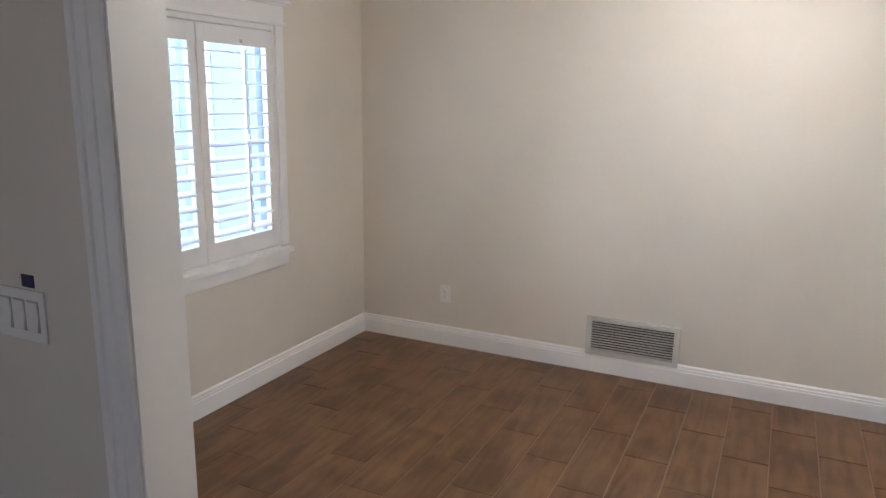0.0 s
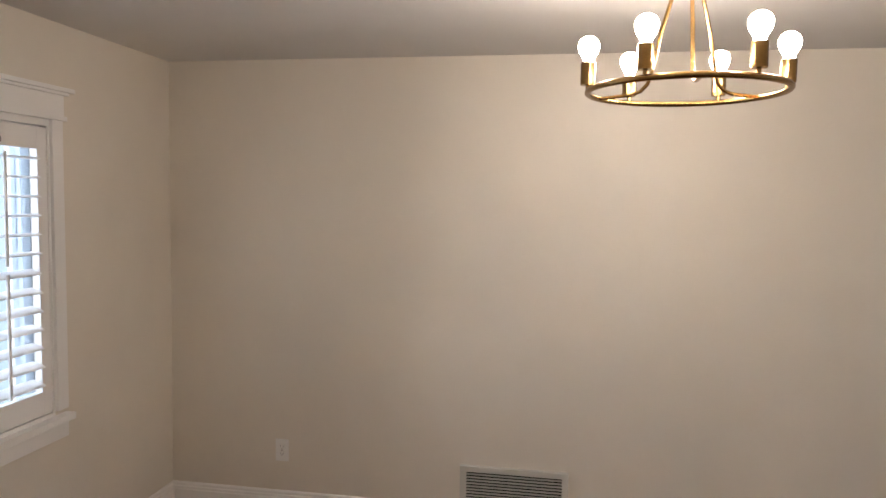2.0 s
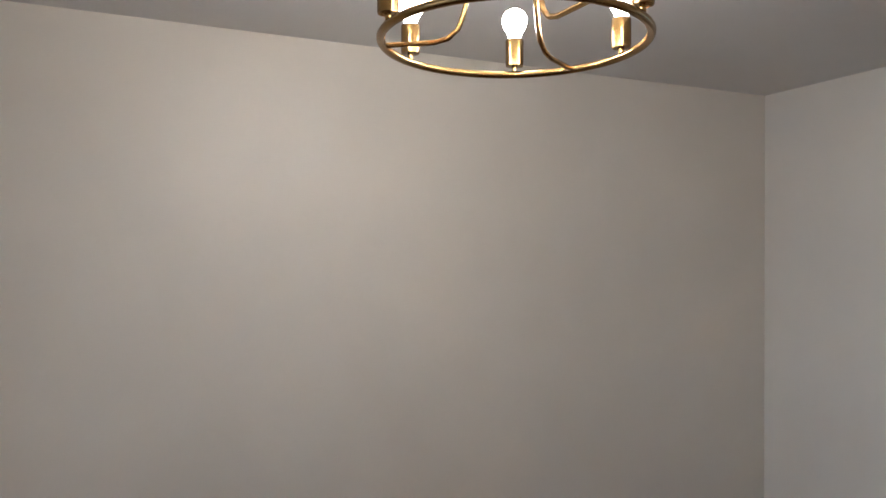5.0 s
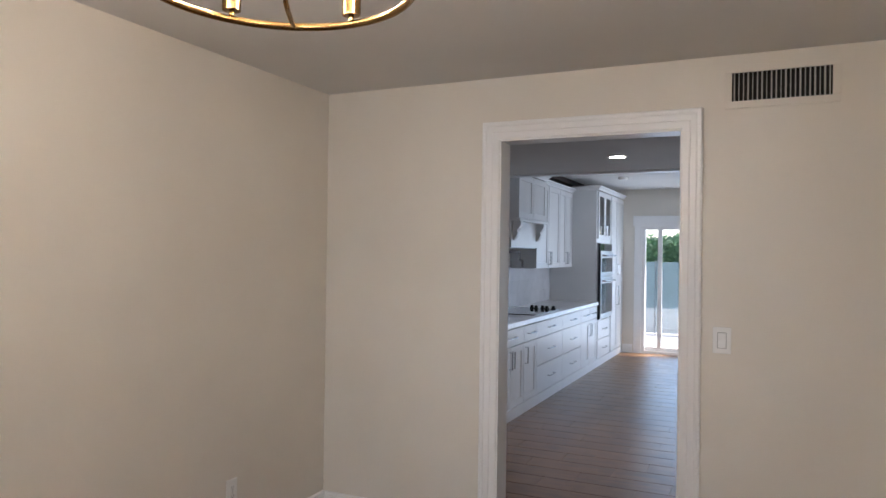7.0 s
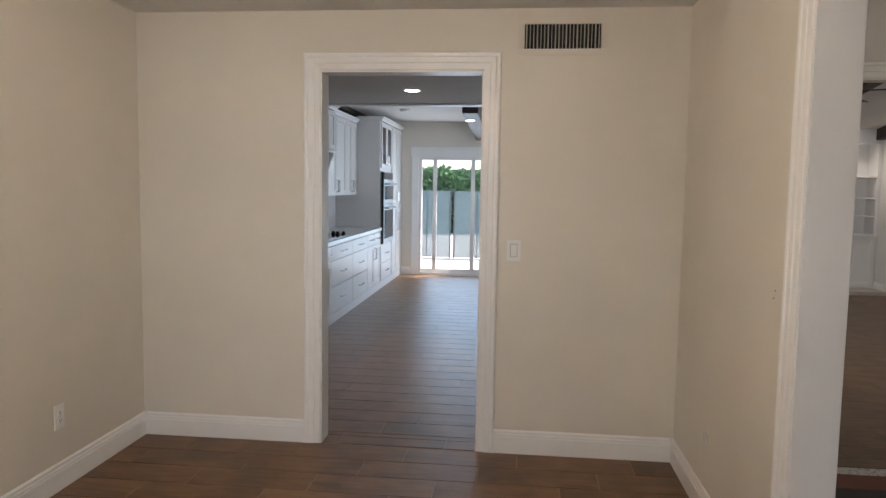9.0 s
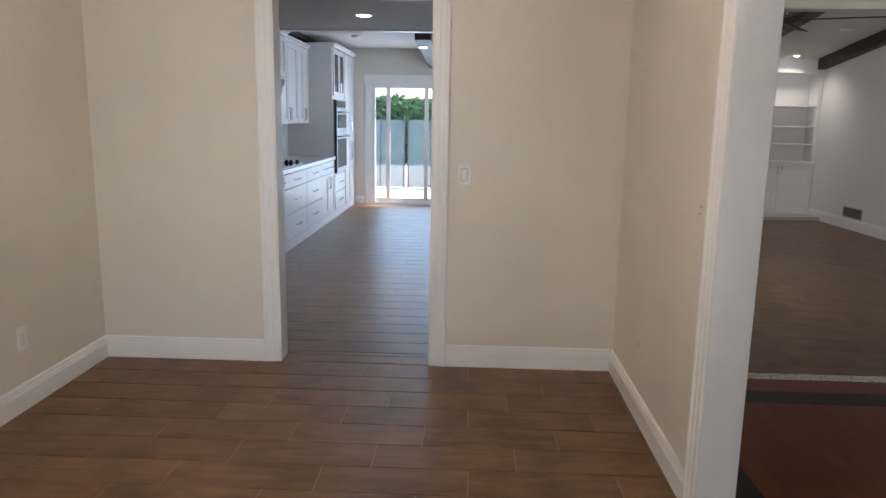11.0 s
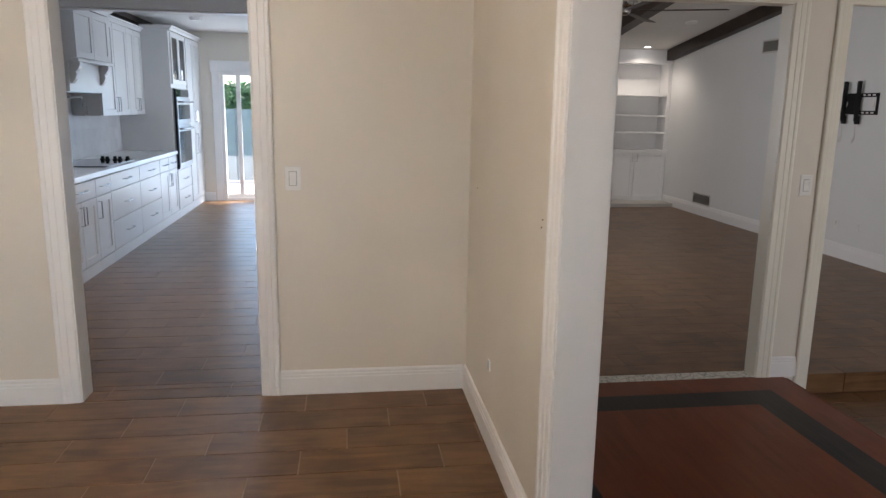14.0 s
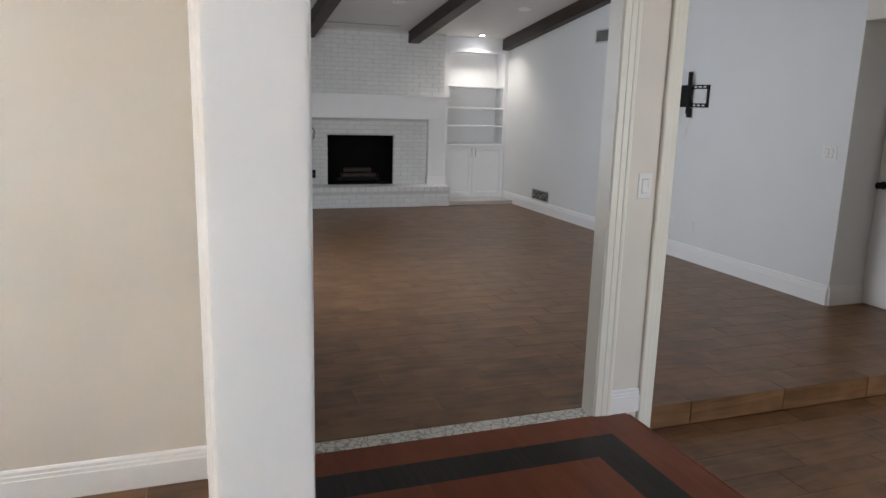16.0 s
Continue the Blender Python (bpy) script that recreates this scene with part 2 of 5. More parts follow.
for m, kind, share in ((LEAF, "ShaderNodeBsdfTranslucent", 0.45), (MESH, "ShaderNodeBsdfTransparent", 0.42)):
    nt = m.node_tree
    thin = nt.nodes.new(kind)
    thin.inputs["Color"].default_value = (0.15, 0.28, 0.15, 1) if m is LEAF else (1, 1, 1, 1)
    blend = nt.nodes.new("ShaderNodeMixShader")
    blend.inputs[0].default_value = share
    nt.links.new(nt.nodes["Principled BSDF"].outputs[0], blend.inputs[1])
    nt.links.new(thin.outputs[0], blend.inputs[2])
    nt.links.new(blend.outputs[0], nt.nodes["Material Output"].inputs["Surface"])
POST = mat("grey_fence_post", (0.09, 0.11, 0.13), 0.5, var=0.1, scale=20)
SIDING = mat("pale_siding", (0.33, 0.44, 0.48), 0.6, var=0.04, scale=4)
BLUETRIM = mat("grey_blue_trim", (0.54, 0.61, 0.67), 0.5, var=0.06, scale=6)


# ---- mesh helpers ----
def box(bm, x0, y0, z0, x1, y1, z1):
    x0, x1 = sorted((x0, x1))
    y0, y1 = sorted((y0, y1))
    z0, z1 = sorted((z0, z1))
    v = [bm.verts.new(p) for p in ((x0, y0, z0), (x1, y0, z0), (x1, y1, z0), (x0, y1, z0), (x0, y0, z1), (x1, y0, z1), (x1, y1, z1), (x0, y1, z1))]
    for f in ((3, 2, 1, 0), (4, 5, 6, 7), (0, 1, 5, 4), (1, 2, 6, 5), (2, 3, 7, 6), (3, 0, 4, 7)):
        bm.faces.new([v[i] for i in f])


def boxes(*dims, bevel=0.0):
    bm = bmesh.new()
    for d in dims:
        box(bm, *d)
    if bevel:
        bmesh.ops.bevel(bm, geom=bm.edges[:], offset=bevel, segments=2, affect="EDGES", profile=0.5)
    return bm


def cyl(bm, p, q, r, n=16, r2=None):
    p, q = Vector(p), Vector(q)
    turn = (q - p).to_track_quat("Z", "Y").to_matrix().to_4x4()
    bmesh.ops.create_cone(bm, cap_ends=True, segments=n, radius1=r, radius2=r if r2 is None else r2, depth=(q - p).length,
                          matrix=Matrix.Translation((p + q) / 2) @ turn)


def lathe(bm, prof, n=20, at=(0, 0, 0)):
    """A turned body from (radius, height) pairs."""
    rings = []
    for r, z in prof:
        rings.append([bm.verts.new((at[0] + r * math.cos(2 * math.pi * k / n), at[1] + r * math.sin(2 * math.pi * k / n), at[2] + z)) for k in range(n)])
    for a, b in zip(rings, rings[1:]):
        for k in range(n):
            bm.faces.new((a[k], a[(k + 1) % n], b[(k + 1) % n], b[k]))
    bm.faces.new(rings[0][::-1])
    bm.faces.new(rings[-1])


def tube(bm, pts, r, n=10, closed=False):
    """A round bar along a line of points."""
    pts = [Vector(p) for p in pts]
    rings, m = [], len(pts)
    side = None
    for i, p in enumerate(pts):
        a = pts[(i - 1) % m] if closed or i else pts[i]
        b = pts[(i + 1) % m] if closed or i < m - 1 else pts[i]
        d = (b - a).normalized()
        if side is None:
            side = d.orthogonal().normalized()
        side = (side - d * side.dot(d)).normalized()
        up = d.cross(side)
        rings.append([bm.verts.new(p + r * (math.cos(2 * math.pi * k / n) * side + math.sin(2 * math.pi * k / n) * up)) for k in range(n)])
    for i in range(m if closed else m - 1):
        a, b = rings[i], rings[(i + 1) % m]
        for k in range(n):
            bm.faces.new((a[k], a[(k + 1) % n], b[(k + 1) % n], b[k]))
    if not closed:
        bm.faces.new(rings[0][::-1])
        bm.faces.new(rings[-1])


def mesh_of(name, bm, material, smooth=False):
    bmesh.ops.recalc_face_normals(bm, faces=bm.faces[:])
    me = bpy.data.meshes.new(name)
    bm.to_mesh(me)
    bm.free()
    me.materials.append(material)
    if smooth:
        for p in me.polygons:
            p.use_smooth = True
        me.set_sharp_from_angle(angle=radians(40))
    return me


def part(name, bm, material, parent=None, label="", smooth=False):
    ob = new(name, mesh_of(name, bm, material, smooth))
    if parent is not None:
        ob.parent = parent
        ob.matrix_parent_inverse = parent.matrix_world.inverted()
    if label:
        ob["label"] = label
    return ob


def thing(name, at, label, category, group=""):
    ob = new(name)
    ob.empty_display_size = 0.1
    ob.matrix_world = pose(*at)
    ob.matrix_basis = pose(*at)
    bpy.context.view_layer.update()
    return tagged(ob, label, category, group)


def structure(name, bm, material, label, category, smooth=False):
    return tagged(part(name, bm, material, None, "", smooth), label, category, kind="structure")


# ---- the shell of the place ----
H = 2.40
XW, YC = -4.730, -3.002
DY0, DY1, DH = -1.952, -1.042, 2.092
OX0, OX1, OH = -3.308, -1.560, 2.10
ZL, ZE = -0.15, -0.28
XV = 0.34
WY0, WY1, WZ0, WZ1 = -2.05, -0.895, 0.735, 2.0

structure("wall_north", boxes((XW - 0.15, 0, -0.3, 0.13, 0.13, H + 0.1)), WALL, "cream painted dining room wall, soft sheen patches put into its colour", "wall")
structure("wall_east", boxes((0, DY1, -0.3, 0.13, 0, H + 0.1), (0, YC - 0.13, -0.3, 0.13, DY0, H + 0.1), (0, DY0, DH, 0.13, DY1, H + 0.1)),
          WALL, "cream painted wall with a cased doorway to the kitchen", "wall")
structure("wall_west", boxes((XW - 0.15, YC - 0.13, -0.3, XW, WY0, H + 0.1), (XW - 0.15, WY1, -0.3, XW, 0, H + 0.1),
                             (XW - 0.15, WY0, -0.3, XW, WY1, WZ0), (XW - 0.15, WY0, WZ1, XW, WY1, H + 0.1)), WALL, "cream painted wall with a shuttered window", "wall")
structure("wall_south", boxes((XW, YC - 0.13, -0.3, OX0, YC, H + 0.1), (OX1, YC - 0.13, -0.3, 0, YC, H + 0.1), (OX0, YC - 0.13, OH, OX1, YC, H + 0.1)),
          WALL, "cream painted wall with a wide cased opening", "wall")
structure("ceiling", boxes((XW - 0.15, YC - 0.13, H, 0, 0.0, H + 0.1)), CEIL, "pale grey lightly textured dining room ceiling", "ceiling")

# jamb linings
structure("trim_kitchen_jamb", boxes((-0.004, DY0, 0, 0.134, DY0 + 0.018, DH), (-0.004, DY1 - 0.018, 0, 0.134, DY1, DH), (-0.004, DY0 + 0.018, DH - 0.018, 0.134, DY1 - 0.018, DH)),
          TRIM, "white painted lining of the kitchen doorway", "door frame")
structure("trim_entry_jamb", boxes((OX0, YC - 0.134, -0.02, OX0 + 0.018, YC + 0.004, OH), (OX1 - 0.018, YC - 0.134, -0.02, OX1, YC + 0.004, OH), (OX0 + 0.018, YC - 0.134, OH - 0.018, OX1 - 0.018, YC + 0.004, OH)),
          TRIM, "white painted lining of the wide opening", "door frame")

CASING = ((-0.012, 0.0), (-0.012, 0.009), (-0.006, 0.0125), (0.020, 0.0140), (0.023, 0.0130), (0.028, 0.0165), (0.050, 0.0180), (0.054, 0.0170), (0.060, 0.0215), (0.073, 0.0225), (0.080, 0.018), (0.080, 0.0))


def casing(name, m, w, h, label, z0=0.0, z1=None, paint=None):
    """A moulded frame round an opening: local x along the wall, y out of it, z up."""
    bm = bmesh.new()
    z1 = z0 if z1 is None else z1
    lines = []
    for u, v in CASING:
        lines.append([bm.verts.new(p) for p in ((-u, v, z0), (-u, v, h + u), (w + u, v, h + u), (w + u, v, z1))])
    for a, b in zip(lines, lines[1:]):
        for k in range(3):
            bm.faces.new((a[k], a[k + 1], b[k + 1], b[k]))
    bm.faces.new([l[0] for l in lines])
    bm.faces.new([l[3] for l in lines])
    bm.transform(m)
    return structure(name, bm, paint or TRIM, label, "door trim")


casing("trim_kitchen_door", pose(0, DY1, 0, 0, 0, -90) @ Matrix.Scale(-1, 4, (0, 1, 0)), DY1 - DY0, DH, "white moulded casing round the kitchen doorway")
casing("trim_kitchen_door_back", pose(0.13, DY0, 0, 0, 0, 90) @ Matrix.Scale(-1, 4, (0, 1, 0)), DY1 - DY0, DH, "white moulded casing on the kitchen side")
casing("trim_opening_inside", pose(OX0, YC, 0), OX1 - OX0, OH, "white moulded casing round the wide opening")
casing("trim_opening_outside", pose(OX1, YC - 0.13, 0, 0, 0, 180), OX1 - OX0, OH, "white moulded casing on the entry side", ZL, ZL)

BASE = ((0, 0), (0.017, 0), (0.017, 0.090), (0.014, 0.094), (0.014, 0.106), (0.010, 0.110), (0.010, 0.122), (0.004, 0.130), (0, 0.130))


def baseboard(name, p, q, z=0.0, label="white moulded baseboard along the wall", scale=1.0):
    """A moulded skirting from p to q, proud to the left of that way."""
    p, q = Vector((*p, z)), Vector((*q, z))
    d = (q - p).normalized()
    out = Vector((-d.y, d.x, 0))
    bm = bmesh.new()
    ends = [[bm.verts.new(e + out * u * scale + Vector((0, 0, v * scale))) for u, v in BASE] for e in (p, q)]
    n = len(BASE)
    for k in range(n):
        bm.faces.new((ends[0][k], ends[0][(k + 1) % n], ends[1][(k + 1) % n], ends[1][k]))
    bm.faces.new(ends[0])
    bm.faces.new(ends[1][::-1])
    return structure(name, bm, TRIM, label, "baseboard")


baseboard("baseboard_north", (0, 0), (XW, 0))
baseboard("baseboard_west", (XW, -0.017), (XW, YC + 0.017))
baseboard("baseboard_east_1", (0, DY1 + 0.081), (0, -0.017))
baseboard("baseboard_east_2", (0, YC + 0.017), (0, DY0 - 0.081))
baseboard("baseboard_south_1", (OX1 + 0.081, YC), (0, YC))
baseboard("baseboard_south_2", (XW, YC), (OX0 - 0.081, YC))

# ---- kitchen shell ----
KX, KY = 7.75, 0.44
SY0, SY1, SH = -2.40, -0.502, 1.955
structure("wall_kitchen_north", boxes((0.13, KY, -0.3, KX + 0.15, KY + 0.13, 2.8)), WALL_COOL, "pale kitchen wall behind the cabinets", "wall")
structure("wall_kitchen_east", boxes((KX, SY1, -0.3, KX + 0.15, KY, 2.8), (KX, -3.0, -0.3, KX + 0.15, SY0, 2.8), (KX, SY0, SH, KX + 0.15, SY1, 2.8)),
          WALL, "pale kitchen end wall with a sliding glass door", "wall")
structure("wall_kitchen_south", boxes((0.13, -3.13, -0.3, 8.75, -3.0, 3.9)), WALL_COOL, "pale wall between kitchen and living room", "wall")
structure("ceiling_kitchen_low", boxes((0.13, -3.0, 2.25, 2.95, KY, 2.8)), CEIL, "shaded lower kitchen ceiling", "ceiling")
structure("trim_kitchen_header", boxes((2.95, -3.0, 2.236, 3.08, KY, 2.8)), TRIM, "white painted header across the kitchen ceiling", "beam")
structure("ceiling_kitchen_high", boxes((3.08, -3.0, 2.52, KX, KY, 2.8)), CEIL, "white raised kitchen ceiling", "ceiling")
baseboard("baseboard_kitchen", (KX, -0.376), (KX, -0.22))

# ---- living room and entry shell ----
LY = -7.985
LCX = 1.69


def vault(x):
    return 2.50 + (8.33 - x) * 0.135


P1A, P1B, P2A, P2B = -3.25, -4.915, -5.248, -7.60
structure("wall_living_west", boxes((XV, P1A, -0.4, XV + 0.12, -3.13, 3.9), (XV, P2A, -0.4, XV + 0.12, P1B, 3.9), (XV, -8.6, -0.4, XV + 0.12, P2B, 3.9),
                                    (XV, P1B, 2.10, XV + 0.12, P1A, 3.9), (XV, P2B, 2.10, XV + 0.12, P2A, 3.9)), WALL, "cream wall with two cased openings to the living room", "wall")
structure("trim_living_jamb_1", boxes((XV - 0.004, P1B, ZL, XV + 0.106, P1B + 0.018, 2.10), (XV - 0.004, P1A - 0.018, ZL, XV + 0.106, P1A, 2.10), (XV - 0.004, P1B + 0.018, 2.082, XV + 0.106, P1A - 0.018, 2.10)),
          TRIM_CREAM, "cream lining of the living room opening", "door frame")
casing("trim_living_opening_1", pose(XV, P1A, 0, 0, 0, -90) @ Matrix.Scale(-1, 4, (0, 1, 0)), P1A - P1B, 2.10, "cream moulded casing round the living room opening", ZL, ZL, TRIM_CREAM)
casing("trim_living_opening_2", pose(XV, P2A, 0, 0, 0, -90) @ Matrix.Scale(-1, 4, (0, 1, 0)), P2A - P2B, 2.10, "cream moulded casing round the second living room opening", ZE, ZE, TRIM_CREAM)
structure("wall_living_south", boxes((LCX, LY - 0.5, -0.4, 8.9, LY, 3.9)), WALL_COOL, "white living room wall with a television bracket", "wall")
structure("wall_living_recess", boxes((XV + 0.12, LY - 0.9, -0.4, LCX, LY - 0.40, 3.9), (XV + 0.12, LY - 0.40, 2.16, LCX, LY, 3.9)), WALL, "cream wall of a shallow door recess", "wall")
structure("wall_living_east", boxes((8.75, LY, -0.4, 8.9, -3.0, 3.9)), WALL_COOL, "white living room wall behind fireplace and shelves", "wall")
bm = bmesh.new()
for xa, xb in ((0.46, 8.75),):
    v = [bm.verts.new(p) for p in ((xa, -9.0, vault(xa)), (xb, -9.0, vault(xb)), (xb, -3.0, vault(xb)), (xa, -3.0, vault(xa)),
                                   (xa, -9.0, 4.2), (xb, -9.0, 4.2), (xb, -3.0, 4.2), (xa, -3.0, 4.2))]
    for f in ((3, 2, 1, 0), (4, 5, 6, 7), (0, 1, 5, 4), (1, 2, 6, 5), (2, 3, 7, 6), (3, 0, 4, 7)):
        bm.faces.new([v[i] for i in f])
structure("ceiling_living", bm, CEIL, "white sloping living room ceiling", "ceiling")
baseboard("baseboard_living_south", (LCX, LY), (8.33, LY), ZL, "tall white baseboard in the living room", 1.3)
baseboard("baseboard_living_corner", (LCX, LY - 0.40), (LCX, LY), ZL, "white baseboard in the door recess", 1.3)
baseboard("baseboard_post", (XV, P2A + 0.08), (XV, P1B - 0.08), ZL, "short white baseboard between two openings")
structure("wall_entry_south", boxes((-5.0, LY - 0.15, -0.4, XV, LY, 3.9)),
          WALL, "plain cream entry wall", "wall")
structure("wall_entry_west", boxes((-5.0, LY, -0.4, -4.85, -7.3, 3.9), (-5.0, -5.7, -0.4, -4.85, -3.13, 3.9), (-5.0, -7.3, -0.4, -4.85, -5.7, 0.4), (-5.0, -7.3, 2.3, -4.85, -5.7, 3.9)), WALL, "cream entry wall with a window opening", "wall")
structure("wall_entry_high", boxes((-4.85, -3.13, 2.5, XV, -3.0, 3.9)), WALL, "plain cream wall above the opening", "wall")
structure("ceiling_entry", boxes((-5.0, LY - 0.15, 2.75, XV, -3.13, 2.85)), CEIL, "plain pale entry ceiling", "ceiling")

# ---- the lit ground outside ----
structure("ground", boxes((-60, -60, -0.75, 90, 60, -0.45)), CONCRETE, "pale ground around the house", "ground")

# ---- dining room: window and shutters ----
win = tagged(new("window_1"), "white craftsman window trim with a sill and crown cap", "window", kind="structure")
part("casing", boxes((XW, WY0 - 0.062, WZ0 + 0.05, XW + 0.02, WY0, WZ1), (XW, WY1, WZ0 + 0.05, XW + 0.02, WY1 + 0.062, WZ1), bevel=0.002), TRIM, win)
part("header", boxes((XW, WY0 - 0.066, WZ1, XW + 0.024, WY1 + 0.066, WZ1 + 0.105), (XW, WY0 - 0.075, WZ1 - 0.004, XW + 0.032, WY1 + 0.075, WZ1 + 0.014),
                     (XW, WY0 - 0.085, WZ1 + 0.100, XW + 0.036, WY1 + 0.085, WZ1 + 0.112), (XW, WY0 - 0.10, WZ1 + 0.112, XW + 0.052, WY1 + 0.10, WZ1 + 0.130), bevel=0.002), TRIM, win)
part("window_sill", boxes((XW - 0.15, WY0 - 0.075, WZ0, XW + 0.045, WY1 + 0.075, WZ0 + 0.03), bevel=0.004), TRIM, win)
part("apron", boxes((XW, WY0 - 0.062, WZ0 - 0.072, XW + 0.018, WY1 + 0.062, WZ0), bevel=0.003), TRIM, win)
# grey-blue colour carries the sky-lit shade on this frame
part("window_frame", boxes((XW - 0.14, WY0, WZ0 + 0.03, XW - 0.09, WY0 + 0.05, WZ1), (XW - 0.14, WY1 - 0.05, WZ0 + 0.03, XW - 0.09, WY1, WZ1),
                           (XW - 0.14, WY0, WZ1 - 0.05, XW - 0.09, WY1, WZ1), (XW - 0.14, WY0, WZ0 + 0.03, XW - 0.09, WY1, WZ0 + 0.08),
                           (XW - 0.135, -1.50, WZ0 + 0.03, XW - 0.095, -1.44, WZ1), bevel=0.003), BLUETRIM, win, "window frame with bluish shade put into its colour")
latch = part("latch", boxes((XW - 0.095, -1.482, 1.24, XW - 0.078, -1.458, 1.30), bevel=0.004), PLATE, win, "white sash latch")
pane = part("pane", boxes((XW - 0.118, WY0 + 0.05, WZ0 + 0.08, XW - 0.112, WY1 - 0.05, WZ1 - 0.05)), GLASS, win)
pane.visible_shadow = False


def shutter_panel(y0, y1, label):
    """A louvred panel in the window: stiles, rails, slats and a split tilt rod."""
    sh = thing("window_shutter", (XW, (y0 + y1) / 2, WZ0 + 0.03), label, "shutter", "plantation shutters in the window")
    x0, x1 = XW - 0.026, XW + 0.006
    oz0, oz1, st = 0.885, 1.873, 0.052
    part("stile", boxes((x0, y0, 0.788, x1, y0 + st, 1.960), bevel=0.0015), TRIM, sh)
    part("stile", boxes((x0, y1 - st, 0.788, x1, y1, 1.960), bevel=0.0015), TRIM, sh)
    part("top_rail", boxes((x0, y0 + st, oz1, x1, y1 - st, 1.960), bevel=0.0015), TRIM, sh)
    part("bottom_rail", boxes((x0, y0 + st, 0.788, x1, y1 - st, oz0), bevel=0.0015), TRIM, sh)
    n, pitch = 13, (oz1 - oz0) / 13
    for k in range(n):
        zc = oz0 + pitch * (k + 0.5)
        bm = bmesh.new()
        prof = [(-0.036, 0), (-0.026, 0.0045), (0, 0.006), (0.026, 0.0045), (0.036, 0), (0.026, -0.0045), (0, -0.006), (-0.026, -0.0045)]
        ends = [[bm.verts.new((u, yy, v)) for u, v in prof] for yy in (y0 + st + 0.002, y1 - st - 0.002)]
        for i in range(8):
            bm.faces.new((ends[0][i], ends[0][(i + 1) % 8], ends[1][(i + 1) % 8], ends[1][i]))
        bm.faces.new(ends[0])
        bm.faces.new(ends[1][::-1])
        bm.transform(pose(XW - 0.010, 0, zc, 0, 2 if k > 6 else 17, 0))
        part("slat", bm, TRIM, sh)
    yc = (y0 + y1) / 2 + 0.03
    for za, zb in ((oz0 + 0.02, oz0 + 6.62 * pitch), (oz0 + 7.0 * pitch, oz1 - 0.02)):
        part("tilt_rod", boxes((XW + 0.026, yc - 0.006, za, XW + 0.036, yc + 0.006, zb), bevel=0.002), TRIM, sh)
    for zz in (1.84, 0.93):
        part("hinge", boxes((x1, y1 - 0.004, zz - 0.03, x1 + 0.004, y1 + 0.006, zz + 0.03)), PLATE, sh)
    part("catch", boxes((x1, yc - 0.006, 1.885, x1 + 0.008, yc + 0.006, 1.905)), CHROME, sh)
    return sh


shutter_panel(-1.467, -0.915, "white louvred shutter panel, slats tilted open")
shutter_panel(-2.025, -1.4725, "white louvred shutter panel beside its twin, slats open")
structure("trim_shutter_frame", boxes((XW - 0.03, WY0, WZ0 + 0.03, XW + 0.004, -2.031, WZ1), (XW - 0.03, -0.909, WZ0 + 0.03, XW + 0.004, WY1, WZ1),
                                      (XW - 0.03, -2.031, 1.968, XW + 0.004, -0.909, WZ1), (XW - 0.03, -2.031, WZ0 + 0.03, XW + 0.004, -0.909, 0.782),
                                      (XW - 0.052, -2.031, 1.945, XW - 0.0305, -0.909, WZ1), (XW - 0.052, -2.031, WZ0 + 0.03, XW - 0.0305, -0.909, 0.805),
                                      (XW - 0.052, WY0, WZ0 + 0.03, XW - 0.0305, -2.012, WZ1), (XW - 0.052, -0.928, WZ0 + 0.03, XW - 0.0305, WY1, WZ1)), TRIM, "white frame that holds the shutters", "window frame")

# ---- outside the window: a porch ----
bm = boxes((-6.90, -6.0, -0.45, -6.76, 9.0, 3.15))
tagged(part("porch_wall", bm, SIDING), "pale blue-white boarded wall across the porch", "house wall", kind="structure")
for k, y0 in enumerate((-3.1, -2.25, -1.4, -0.55, 0.30, 0.68, 1.15, 2.0, 2.85)):
    structure("trim_porch_batten_%d" % (k + 1), boxes((-6.76, y0, -0.45, -6.735, y0 + 0.045, 2.85), bevel=0.003), BLUETRIM, "upright grey-blue batten on the porch wall", "trim")
pipe_bm = bmesh.new()
cyl(pipe_bm, (-6.68, 1.155, -0.45), (-6.68, 1.155, 1.25), 0.014, 8)
tagged(part("downpipe", pipe_bm, BLACK), "thin dark pipe on the porch wall", "pipe")
structure("porch_deck", boxes((-6.75, -1.6, -0.45, -5.7, -0.35, 0.42)), BROWNPLY, "brown boxed porch bench", "bench")
HY = -0.88
chime = thing("wind_chime", (-5.75, HY, 1.9), "grey metal bell chime hanging on the porch", "wind chime")
bm = bmesh.new()
lathe(bm, ((0.010, 0.12), (0.028, 0.105), (0.040, 0.05), (0.066, 0.0), (0.062, -0.004), (0.038, 0.05)), 18, (-5.75, HY, 1.83))
part("bell", bm, BLUETRIM, chime, "grey bell", True)
bm = bmesh.new()
cyl(bm, (-5.75, HY, 2.855), (-5.75, HY, 1.40), 0.004, 6)
part("cord", bm, BLUETRIM, chime)
for a in range(4):
    tx, ty = -5.75 + 0.045 * math.cos(a * 1.571), HY + 0.045 * math.sin(a * 1.571)
    bm = bmesh.new()
    cyl(bm, (tx, ty, 1.86), (tx, ty, 1.62 - 0.03 * a), 0.007, 8)
    part("chime_tube", bm, CHROME, chime, "", True)
bm = bmesh.new()
lathe(bm, ((0.008, 0.075), (0.045, 0.05), (0.06, 0.015), (0.05, -0.02), (0.02, -0.045)), 16, (-5.75, HY, 1.47))
part("lower_bell", bm, BLUETRIM, chime, "", True)

